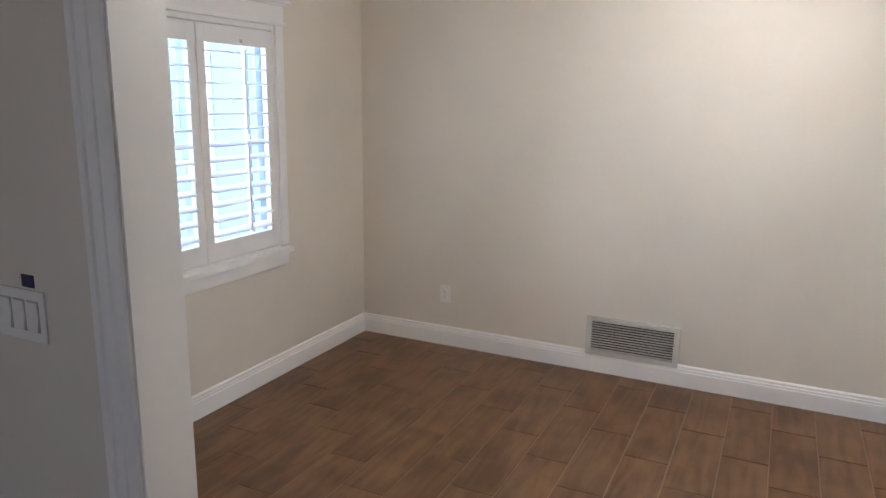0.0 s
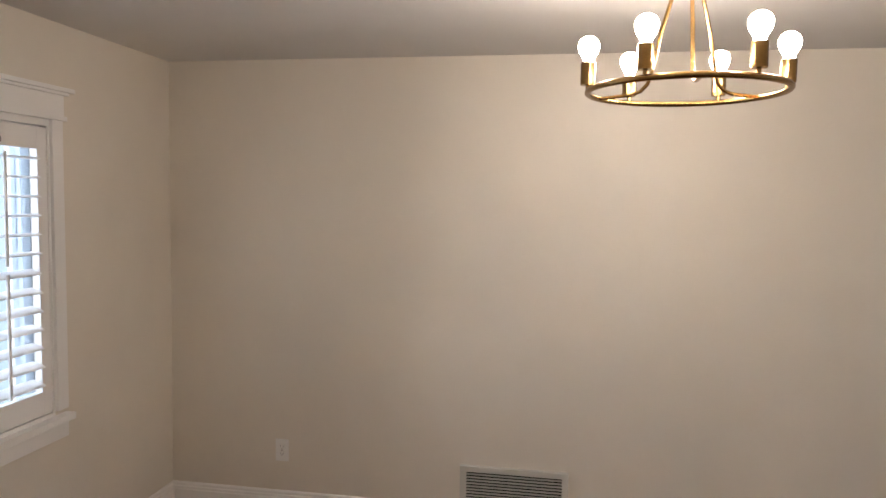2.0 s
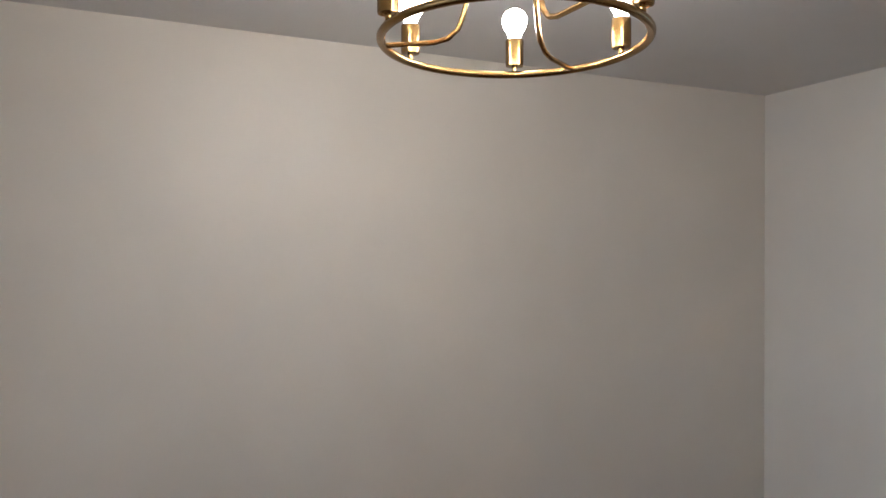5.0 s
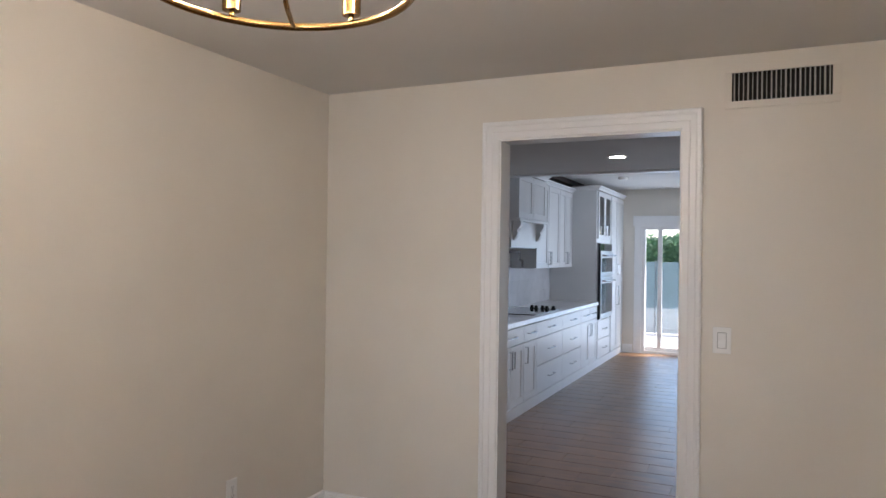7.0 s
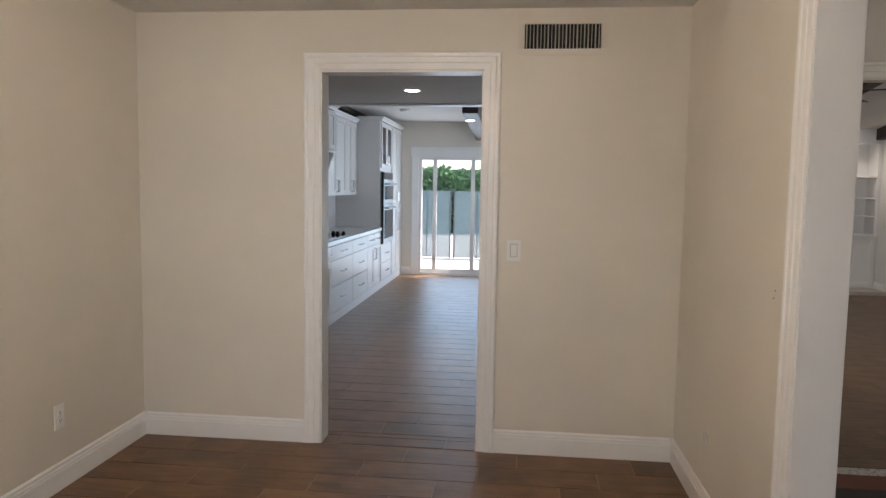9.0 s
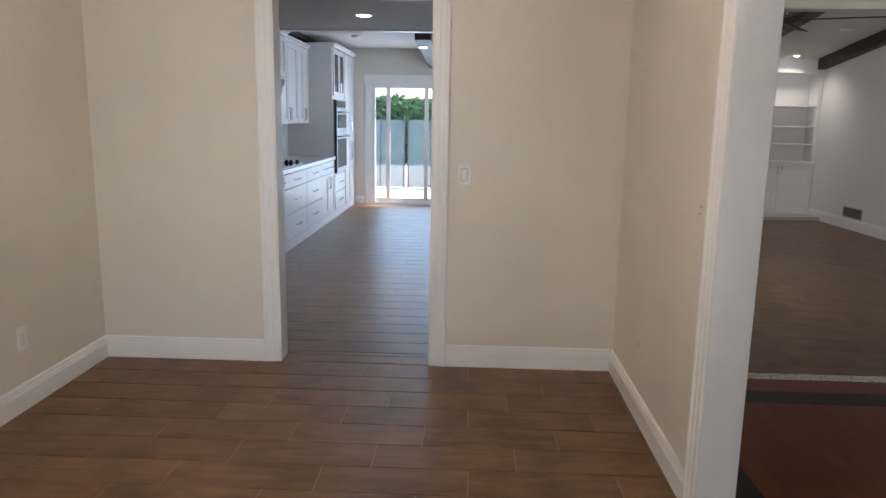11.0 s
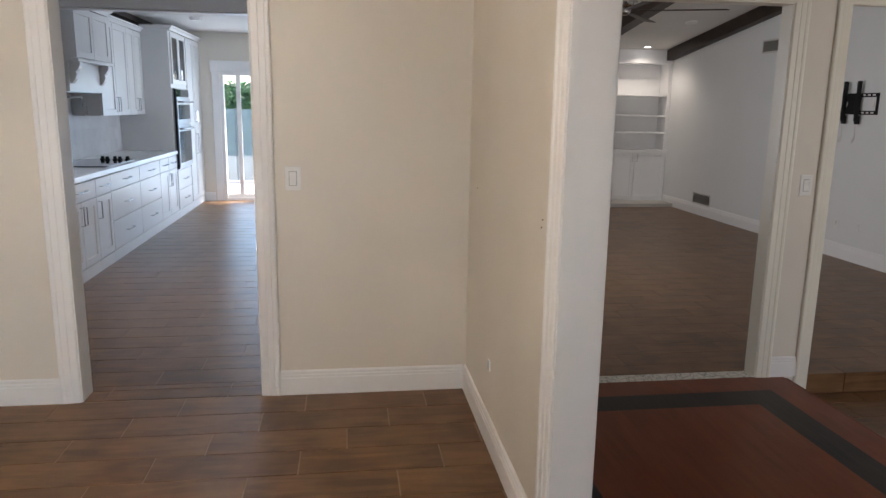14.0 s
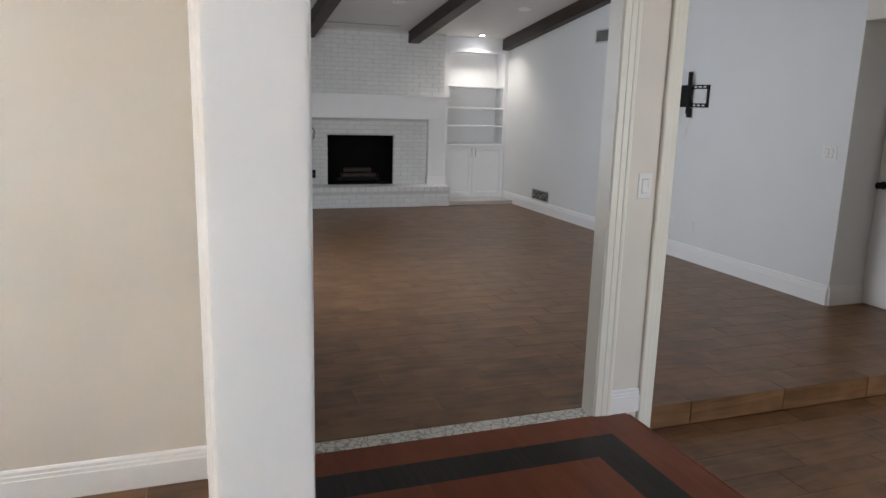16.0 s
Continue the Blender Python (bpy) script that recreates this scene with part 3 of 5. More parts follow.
# ---- dining room: chandelier ----
CX, CY, CZ, CR = -2.333, -1.478, 1.996, 0.257
ch = thing("chandelier", (CX, CY, H), "brushed brass ring chandelier, ribbed sockets, six lit round bulbs", "chandelier")
bm = bmesh.new()
tube(bm, [(CX + CR * math.cos(k * math.pi / 48), CY + CR * math.sin(k * math.pi / 48), CZ) for k in range(96)], 0.0085, 10, True)
part("ring", bm, BRASS, ch, "", True)
bm = bmesh.new()
lathe(bm, ((0.062, 0.0), (0.062, -0.012), (0.055, -0.022), (0.014, -0.026), (0.012, -0.05)), 24, (CX, CY, H))
part("canopy", bm, BRASS, ch, "", True)
for a in (30, 150, 270):
    ca, sa = math.cos(radians(a)), math.sin(radians(a))
    line = [(0.012, H - 0.04), (0.075, CZ + 0.16), (0.098, CZ + 0.055), (0.108, CZ + 0.028), (0.128, CZ + 0.010), (0.155, CZ + 0.003), (CR, CZ)]
    bm = bmesh.new()
    tube(bm, [(CX + r * ca, CY + r * sa, z) for r, z in line], 0.0055, 8)
    part("arm", bm, BRASS, ch, "", True)
for k in range(6):
    a = radians(60 * k)
    sx, sy = CX + CR * math.cos(a), CY + CR * math.sin(a)
    bm = bmesh.new()
    lathe(bm, ((0.006, 0.006), (0.006, 0.018), (0.0195, 0.019), (0.0205, 0.024), (0.0205, 0.078), (0.019, 0.080)), 24, (sx, sy, CZ))
    for i, v in enumerate(bm.verts):
        if i % 2 and 0.022 < v.co.z - CZ < 0.0785:
            v.co.x, v.co.y = sx + (v.co.x - sx) * 0.91, sy + (v.co.y - sy) * 0.91
    soc = part("socket", bm, BRASS, ch, "", True)
    bm = bmesh.new()
    lathe(bm, ((0.013, 0.080), (0.0135, 0.087), (0.017, 0.095), (0.0245, 0.107), (0.0285, 0.120), (0.0280, 0.131), (0.0225, 0.142), (0.012, 0.149), (0.003, 0.151)), 20, (sx, sy, CZ))
    part("bulb", bm, BULB, soc, "lit white bulb", True)


# ---- plates, outlets and switches ----
def wall_plate(m, w, h, kind, label, name, category):
    """A plate on a wall: local x along it, y out, z up, centred."""
    at = m.translation
    pl = thing(name, tuple(at), label, category)
    bm = boxes((-w / 2, 0, -h / 2, w / 2, 0.006, h / 2), bevel=0.0025)
    bm.transform(m)
    part("plate", bm, PLATE, pl)
    if kind == "outlet":
        for dz in (0.020, -0.020):
            bm = boxes((-0.017, 0.006, dz - 0.014, 0.017, 0.009, dz + 0.014), bevel=0.003)
            bm.transform(m)
            soc = part("socket", bm, PLATE, pl)
            bm = boxes((-0.008, 0.009, dz - 0.002, -0.006, 0.0094, dz + 0.007), (0.006, 0.009, dz - 0.002, 0.008, 0.0094, dz + 0.007), (-0.002, 0.009, dz - 0.010, 0.002, 0.0094, dz - 0.006))
            bm.transform(m)
            part("slot", bm, BLACK, soc)
        bm = boxes((-0.003, 0.006, -0.003, 0.003, 0.0075, 0.003))
        bm.transform(m)
        part("screw", bm, CHROME, pl)
    else:
        n = kind
        for k in range(n):
            dx = (k - (n - 1) / 2) * 0.046
            # thin grey sheet painted as the shadow line round the rocker
            bm = boxes((dx - 0.0195, 0.006, -0.036, dx + 0.0195, 0.0066, 0.036))
            bm.transform(m)
            part("gap_shade", bm, GAP_SHADE, pl)
            bm = bmesh.new()
            prof = ((0.0045, -0.033), (0.0118, -0.033), (0.0078, 0.0), (0.0098, 0.033), (0.0045, 0.033))
            ends = [[bm.verts.new((dx + q, y, z)) for y, z in prof] for q in (-0.0165, 0.0165)]
            for a in range(5):
                bm.faces.new((ends[0][a], ends[0][(a + 1) % 5], ends[1][(a + 1) % 5], ends[1][a]))
            bm.faces.new(ends[0])
            bm.faces.new(ends[1][::-1])
            bm.transform(m)
            part("rocker", bm, PLATE, pl)
    return pl


NORTH = lambda x, z: pose(x, 0, z, 0, 0, 180)
EAST = lambda y, z, x=0.0: pose(x, y, z, 0, 0, 90)
wall_plate(NORTH(-4.094, 0.35), 0.074, 0.120, "outlet", "white duplex outlet above the baseboard", "wall_outlet", "outlet")
wall_plate(NORTH(-0.765, 0.35), 0.074, 0.120, "outlet", "white duplex outlet near the kitchen corner", "wall_outlet", "outlet")
wall_plate(EAST(-2.121, 1.125), 0.078, 0.118, 1, "white rocker light switch beside the kitchen doorway", "light_switch", "switch")
wall_plate(pose(-0.62, YC, 0.36, 0, 0, 0), 0.045, 0.045, 0, "small round-edged white cable plate", "cable_plate", "wall plate")
wall_plate(pose(-3.641, YC - 0.13, 1.145, 0, 0, 180), 0.165, 0.118, 3, "white triple rocker switch in the shaded entry", "light_switch", "switch")
tape = tagged(part("tape_piece", boxes((-3.629, YC - 0.1325, 1.209, -3.589, YC - 0.1302, 1.237)), BLUETAPE), "dark blue tape piece above the switch plate", "tape")
wall_plate(EAST(-5.10, 1.055, XV), 0.078, 0.125, 1, "glossy light switch between two openings", "light_switch", "switch")

# floor-level return grille
gr = thing("wall_grille", (-2.86, 0, 0.11), "grey-white slatted return grille above the baseboard", "vent")
GX0, GX1, GZ0, GZ1 = -3.133, -2.590, 0.110, 0.350
part("frame", boxes((GX0, -0.022, GZ0, GX1, 0, GZ0 + 0.030), (GX0, -0.022, GZ1 - 0.030, GX1, 0, GZ1), (GX0, -0.022, GZ0 + 0.03, GX0 + 0.032, 0, GZ1 - 0.03), (GX1 - 0.032, -0.022, GZ0 + 0.03, GX1, 0, GZ1 - 0.03), bevel=0.002), GRILLE, gr)
# flat sheet on the wall, its dark colour in place of duct shade
part("backing", boxes((GX0 + 0.03, -0.003, GZ0 + 0.03, GX1 - 0.03, -0.001, GZ1 - 0.03)), DUCT_SHADE, gr, "flat dark sheet, painted duct shade behind the slats")
for k in range(11):
    z = GZ0 + 0.036 + k * 0.0158
    bm = boxes((GX0 + 0.03, -0.006, -0.0022, GX1 - 0.03, 0.006, 0.0022))
    bm.transform(pose(0, -0.012, z + 0.003, 2, 0, 0))
    part("slat", bm, GRILLE, gr)

# supply vent near the ceiling
vt = thing("ceiling_vent", (0, -2.348, 2.15), "cream supply vent with upright fins above the switch", "vent")
VY0, VY1, VZ0, VZ1 = -2.575, -2.121, 2.158, 2.348
part("frame", boxes((-0.012, VY0, VZ0, 0, VY1, VZ0 + 0.032), (-0.012, VY0, VZ1 - 0.032, 0, VY1, VZ1), (-0.012, VY0, VZ0 + 0.032, 0, VY0 + 0.03, VZ1 - 0.032), (-0.012, VY1 - 0.03, VZ0 + 0.032, 0, VY1, VZ1 - 0.032), bevel=0.002), WALL, vt)
# no duct is cut; a dark sheet paints the shade between fins
part("backing", boxes((-0.003, VY0 + 0.028, VZ0 + 0.03, -0.001, VY1 - 0.028, VZ1 - 0.03)), DUCT_SHADE, vt, "flat dark sheet, painted duct shade behind the fins")
for k in range(21):
    y = VY0 + 0.040 + k * 0.0187
    bm = boxes((-0.006, -0.0011, VZ0 + 0.03, 0.006, 0.0011, VZ1 - 0.03))
    bm.transform(pose(-0.009, y, 0, 0, 0, 14 + 10 * math.sin(k * 2.3)))
    part("fin", bm, GRILLE, vt)

# small nail holes and scuffs on the short wall
for x, z in ((-0.231, 1.105), (-1.354, 1.104), (-1.366, 1.131)):
    bm = bmesh.new()
    cyl(bm, (x, YC - 0.002, z), (x, YC + 0.003, z), 0.0022, 8)
    tagged(part("nail", bm, BROWNPLY), "small brown nail stuck in the cream wall", "nail")


# ---- cabinets ----
def shaker(bm, x0, x1, z0, z1, y, th=0.02, rail=0.058, rec=0.009):
    """A framed front with a sunk panel that faces -y; its face lies at y."""
    if min(x1 - x0, z1 - z0) < 0.2:
        rail = min(x1 - x0, z1 - z0) * 0.13
    ring = lambda a, yy: [bm.verts.new(p) for p in ((x0 + a, yy, z0 + a), (x1 - a, yy, z0 + a), (x1 - a, yy, z1 - a), (x0 + a, yy, z1 - a))]
    o, i1, i2, bk = ring(0, y), ring(rail, y), ring(rail + 0.004, y + rec), ring(0, y + th)
    for a, b in ((bk, o), (o, i1), (i1, i2)):
        for k in range(4):
            bm.faces.new((a[k], a[(k + 1) % 4], b[(k + 1) % 4], b[k]))
    bm.faces.new(i2)
    bm.faces.new(bk[::-1])


def slab(bm, x0, x1, z0, z1, y, th=0.02):
    box(bm, x0, y, z0, x1, y + th, z1)


def pull(parent, x, z, y, length, upright, m, label="satin chrome bar pull"):
    bm = bmesh.new()
    h = length / 2
    if upright:
        pts = [(x, y, z - h), (x, y - 0.03, z - h), (x, y - 0.03, z + h), (x, y, z + h)]
    else:
        pts = [(x - h, y, z), (x - h, y - 0.03, z), (x + h, y - 0.03, z), (x + h, y, z)]
    tube(bm, pts, 0.0055, 6)
    bm.transform(m)
    part("handle", bm, CHROME, parent, label, True)


def cabinet(label, x0, x1, yf, yb, z0, z1, fronts, m=Matrix(), toe=0.0, group="", name="base_cabinet", paint=None):
    """A unit with its doors and drawers; fronts: kind, x0, x1, z0, z1, handle side."""
    c = thing(name, tuple(m @ Vector(((x0 + x1) / 2, (yf + yb) / 2, z0))), label, "cabinet", group)
    bm = boxes((x0 + 0.001, yf + 0.021, z0 + toe, x1 - 0.001, yb, z1))
    if toe:
        box(bm, x0 + 0.001, yf + 0.004, z0, x1 - 0.001, yb, z0 + toe)
    bm.transform(m)
    part("body", bm, CAB, c)
    for kind, a, b, c0, c1, side in fronts:
        g = 0.0055
        bm = bmesh.new()
        (slab if kind == "slab" else shaker)(bm, a + g, b - g, c0 + g, c1 - g, yf)
        bm.transform(m)
        d = part("drawer" if side == "mid" else "door", bm, CAB, c)
        if side == "mid":
            pull(d, (a + b) / 2, (c0 + c1) / 2, yf, min(0.20, (b - a) * 0.5), False, m)
        elif side in ("lt", "rt"):
            pull(d, b - 0.035 if side == "rt" else a + 0.035, c1 - 0.12, yf, 0.15, True, m)
        elif side in ("lb", "rb"):
            pull(d, b - 0.035 if side == "rb" else a + 0.035, c0 + 0.12, yf, 0.15, True, m)
        elif side in ("lm", "rm"):
            pull(d, b - 0.04 if side == "rm" else a + 0.04, c0 + 0.75 * (c1 - c0), yf, 0.28, True, m)
    return c


YF = -0.217
RUN = "white shaker kitchen cabinets"
ZT, ZD, ZU = 0.835, 0.665, 0.105
cabinet("white shaker base cabinet, drawer over two doors", 2.20, 2.94, YF, KY, 0, ZT, (("slab", 2.20, 2.94, ZD, ZT - 0.01, "mid"), ("sh", 2.20, 2.57, ZU, ZD, "rt"), ("sh", 2.57, 2.94, ZU, ZD, "lt")), toe=0.10, group=RUN)
cabinet("narrow white base cabinet, drawer over one door", 2.94, 3.34, YF, KY, 0, ZT, (("slab", 2.94, 3.34, ZD, ZT - 0.01, "mid"), ("sh", 2.94, 3.34, ZU, ZD, "lt")), toe=0.10, group=RUN)
cabinet("wide white three-drawer cabinet under the cooktop", 3.34, 4.29, YF, KY, 0, ZT, (("slab", 3.34, 4.29, ZD, ZT - 0.01, "mid"), ("slab", 3.34, 4.29, 0.385, ZD, "mid"), ("slab", 3.34, 4.29, ZU, 0.385, "mid")), toe=0.10, group=RUN)
cabinet("white three-drawer base cabinet with chrome pulls", 4.29, 5.13, YF, KY, 0, ZT, (("slab", 4.29, 5.13, ZD, ZT - 0.01, "mid"), ("slab", 4.29, 5.13, 0.385, ZD, "mid"), ("slab", 4.29, 5.13, ZU, 0.385, "mid")), toe=0.10, group=RUN)
cabinet("white base cabinet, two small drawers over two doors", 5.13, 5.98, YF, KY, 0, ZT, (("slab", 5.13, 5.555, ZD, ZT - 0.01, "mid"), ("slab", 5.555, 5.98, ZD, ZT - 0.01, "mid"), ("sh", 5.13, 5.555, ZU, ZD, "rt"), ("sh", 5.555, 5.98, ZU, ZD, "lt")), toe=0.10, group=RUN)
tagged(part("worktop", boxes((2.165, YF - 0.022, ZT, 5.978, KY, ZT + 0.045), bevel=0.004), QUARTZ), "pale polished quartz worktop on the base cabinets", "worktop")

# backsplash of marble tiles
bs = tagged(part("wall_backsplash", boxes((2.17, KY - 0.006, ZT + 0.045, 5.978, KY - 0.001, 1.36)), MARBLE), "glossy grey marble backsplash tiles", "backsplash", kind="structure")
tile_me = mesh_of("tile", boxes((0, -0.0085, 0, 0.2994, -0.006, 0.1474), bevel=0.0004), MARBLE)
for r in range(3):
    for k in range(12):
        t = new("tile", tile_me)
        t.parent = bs
        t.location = (2.20 + k * 0.30 + (r % 2) * 0.12, KY, ZT + 0.05 + r * 0.148)

# cooktop
ct = thing("cooktop", (3.85, 0.02, ZT + 0.045), "black glass cooktop with knobs on the quartz worktop", "cooktop")
part("glass", boxes((3.45, -0.16, ZT + 0.045, 4.36, 0.34, ZT + 0.053), bevel=0.002), BLACKGLASS, ct)
for k in range(5):
    bm = bmesh.new()
    lathe(bm, ((0.026, 0), (0.026, 0.010), (0.019, 0.014), (0.017, 0.034), (0.013, 0.037)), 14, (4.28 - 0.045 * (k % 2), -0.11 + k * 0.062, ZT + 0.053))
    part("knob", bm, BLACK, ct, "", True)

# upper cabinets and hood
UY = 0.13
cabinet("white upper cabinet beside the hood", 2.17, 3.44, UY, KY, 1.335, 2.33, (("sh", 2.17, 2.80, 1.335, 2.33, "rb"), ("sh", 2.80, 3.44, 1.335, 2.33, "lb")), name="upper_cabinet")
cabinet("white upper cabinet with two tall doors", 4.39, 5.37, UY, KY, 1.335, 2.33, (("sh", 4.39, 4.88, 1.335, 2.33, "rb"), ("sh", 4.88, 5.37, 1.335, 2.33, "lb")), name="upper_cabinet", group=RUN)
cabinet("white upper cabinet beside the oven tower", 5.37, 5.98, UY, KY, 1.335, 2.33, (("sh", 5.37, 5.675, 1.335, 2.33, "rb"), ("sh", 5.675, 5.98, 1.335, 2.33, "lb")), name="upper_cabinet", group=RUN)
hood = thing("range_hood", (3.9, 0.2, 1.57), "white panelled range hood with carved corbels and doors", "range hood")
part("body", boxes((3.44, 0.04, 1.85, 4.39, KY, 2.33), (3.44, 0.10, 1.57, 4.39, KY, 1.85)), CAB, hood)
for a, b in ((3.44, 3.915), (3.915, 4.39)):
    bm = bmesh.new()
    shaker(bm, a + 0.003, b - 0.003, 1.875, 2.32, 0.02)
    part("door", bm, CAB, hood)
part("shelf", boxes((3.42, 0.0, 1.838, 4.41, 0.09, 1.866), bevel=0.004), CAB, hood)
for xc in (3.52, 4.31):
    bm = bmesh.new()
    prof = [(0.10, 1.838), (0.012, 1.838), (0.014, 1.80), (0.035, 1.765), (0.055, 1.75), (0.047, 1.72), (0.062, 1.68), (0.085, 1.655), (0.10, 1.64)]
    ends = [[bm.verts.new((xc + q, y, z)) for y, z in prof] for q in (-0.035, 0.035)]
    for k in range(len(prof)):
        j = (k + 1) % len(prof)
        bm.faces.new((ends[0][k], ends[0][j], ends[1][j], ends[1][k]))
    bm.faces.new(ends[0])
    bm.faces.new(ends[1][::-1])
    part("corbel", bm, CAB, hood, "scrolled white corbel")
part("underside", boxes((3.48, 0.14, 1.565, 4.35, KY - 0.03, 1.572)), STEEL, hood)


def crown(name, pts, z0, label):
    """A cornice that flares outward, following corners given with their outward offsets."""
    bm = bmesh.new()
    prof = ((0.0, 0.0), (0.008, 0.003), (0.012, 0.018), (0.028, 0.036), (0.044, 0.044), (0.046, 0.058), (0.0, 0.058))
    rows = [[bm.verts.new((x + ox * u, y + oy * u, z0 + v)) for u, v in prof] for x, y, ox, oy in pts]
    for a, b in zip(rows, rows[1:]):
        for k in range(len(prof)):
            j = (k + 1) % len(prof)
            bm.faces.new((a[k], a[j], b[j], b[k]))
    bm.faces.new(rows[0])
    bm.faces.new(rows[-1][::-1])
    return structure(name, bm, CAB, label, "moulding")


crown("trim_upper_crown", ((2.17, UY, 0, -1), (3.44, UY, -1, -1), (3.44, 0.02, -1, -1), (4.39, 0.02, 1, -1), (4.39, UY, 1, -1), (5.98, UY, 0, -1)), 2.33, "white cornice above the upper cabinets")

# pot filler
pf = thing("pot_filler", (3.6, KY - 0.01, 1.28), "chrome folding pot filler on the backsplash", "tap")
bm = bmesh.new()
tube(bm, ((4.19, KY - 0.01, 1.52), (4.19, KY - 0.10, 1.52), (4.30, KY - 0.14, 1.52), (4.30, KY - 0.14, 1.43), (4.22, KY - 0.20, 1.43), (4.22, KY - 0.20, 1.35)), 0.011, 8)
part("spout", bm, CHROME, pf, "", True)
bm = bmesh.new()
lathe(bm, ((0.03, 0), (0.03, 0.008), (0.014, 0.014)), 14)
bm.transform(pose(4.19, KY - 0.01, 1.52, 90, 0, 0))
part("flange", bm, CHROME, pf, "", True)

# oven tower and pantry
ot = cabinet("white tall oven cabinet with glazed top doors", 5.98, 6.87, YF, KY, 0, 2.37, (("slab", 6.03, 6.82, 0.36, 0.615, "mid"), ("slab", 6.03, 6.82, 0.105, 0.36, "mid")), toe=0.10, name="tall_cabinet")
for a, b, s in ((6.03, 6.425, 1), (6.425, 6.82, -1)):
    bm = bmesh.new()
    y = YF
    for q in ((a + 0.002, 1.72, a + 0.055, 2.35), (b - 0.055, 1.72, b - 0.002, 2.35), (a + 0.055, 1.72, b - 0.055, 1.775), (a + 0.055, 2.295, b - 0.055, 2.35)):
        box(bm, q[0], y, q[1], q[2], y + 0.02, q[3])
    d = part("glass_door", bm, CAB, ot)
    part("pane", boxes((a + 0.055, y + 0.008, 1.775, b - 0.055, y + 0.012, 2.295)), OVENGLASS, d, "dark cabinet glass")
    pull(d, b - 0.03 if s > 0 else a + 0.03, 1.84, y, 0.13, True, Matrix())
ov = thing("double_oven", (6.425, YF, 0.63), "stainless double wall oven with bar handles", "oven")
part("surround", boxes((6.03, YF - 0.012, 0.632, 6.82, YF + 0.018, 1.668), bevel=0.003), STEEL, ov)
part("flank", boxes((6.014, YF - 0.030, 0.64, 6.0295, YF - 0.001, 1.66)), BLACK, ov, "black side edge")
part("control_panel", boxes((6.05, YF - 0.022, 1.56, 6.80, YF - 0.012, 1.655)), BLACKGLASS, ov)
for z0, z1 in ((1.22, 1.545), (0.66, 1.20)):
    d = part("oven_door", boxes((6.045, YF - 0.035, z0, 6.805, YF - 0.012, z1), bevel=0.004), STEEL, ov)
    part("oven_window", boxes((6.09, YF - 0.038, z0 + 0.05, 6.76, YF - 0.0345, z1 - 0.085)), OVENGLASS, d)
    bm = bmesh.new()
    tube(bm, ((6.10, YF - 0.034, z1 - 0.05), (6.10, YF - 0.085, z1 - 0.05), (6.75, YF - 0.085, z1 - 0.05), (6.75, YF - 0.034, z1 - 0.05)), 0.012, 8)
    part("handle", bm, CHROME, d, "", True)
cabinet("white full-height pantry cabinet with long pulls", 6.87, 7.748, YF, KY, 0, 2.37, (("sh", 6.87, 7.31, 0.105, 1.17, "rm"), ("sh", 7.31, 7.748, 0.105, 1.17, "lm"), ("sh", 6.87, 7.31, 1.17, 2.36, "rb"), ("sh", 7.31, 7.748, 1.17, 2.36, "lb")), toe=0.10, name="tall_cabinet")
crown("trim_tower_crown", ((5.98, UY, -1, 0), (5.98, YF, -1, -1), (7.748, YF, 0, -1)), 2.37, "white cornice above the oven tower")

# refrigerator recess with its brown inner side
fr = thing("fridge_surround", (1.1, 0, 0), "white refrigerator surround, brown inside, empty", "cabinet")
part("side_panel", boxes((2.135, -0.265, 0, 2.163, KY, 2.37)), CAB, fr)
part("inner_panel", boxes((2.126, -0.261, 0.0, 2.134, KY, 1.75)), BROWNPLY, fr, "brown unpainted inner side")
part("bridge", boxes((0.30, -0.265, 1.75, 2.133, KY, 1.83), bevel=0.003), CAB, fr)
part("top", boxes((0.30, -0.25, 2.34, 2.133, KY, 2.37)), CAB, fr)

# sliding glass door
sd = tagged(new("door_slider"), "white framed sliding glass door to the patio", "door", kind="structure")
part("casing", boxes((KX - 0.022, SY1, 0, KX, SY1 + 0.11, SH + 0.02), (KX - 0.022, SY0 - 0.11, 0, KX, SY0, SH + 0.02), (KX - 0.026, SY0 - 0.13, SH + 0.0, KX, SY1 + 0.13, SH + 0.16), bevel=0.003), TRIM, sd)
part("frame", boxes((KX + 0.0, SY1 - 0.05, 0, KX + 0.12, SY1, SH), (KX, SY0, 0, KX + 0.12, SY0 + 0.05, SH), (KX, SY0 + 0.05, SH - 0.05, KX + 0.12, SY1 - 0.05, SH), (KX, SY0 + 0.05, 0.0, KX + 0.12, SY1 - 0.05, 0.04)), TRIM, sd)
for a, b in ((-0.80, -0.737), (-1.43, -1.365), (-2.13, -2.07)):
    part("stile", boxes((KX + 0.03, a, 0.04, KX + 0.075, b, SH - 0.05), bevel=0.003), TRIM, sd)
part("bottom_rail", boxes((KX + 0.035, SY0 + 0.05, 0.04, KX + 0.07, SY1 - 0.05, 0.10)), TRIM, sd)
p = part("pane", boxes((KX + 0.05, SY0 + 0.05, 0.10, KX + 0.056, SY1 - 0.05, SH - 0.05)), GLASS, sd)
p.visible_shadow = False
part("door_pull", boxes((KX + 0.012, -1.415, 0.92, KX + 0.03, -1.39, 1.12), bevel=0.004), TRIM, sd)

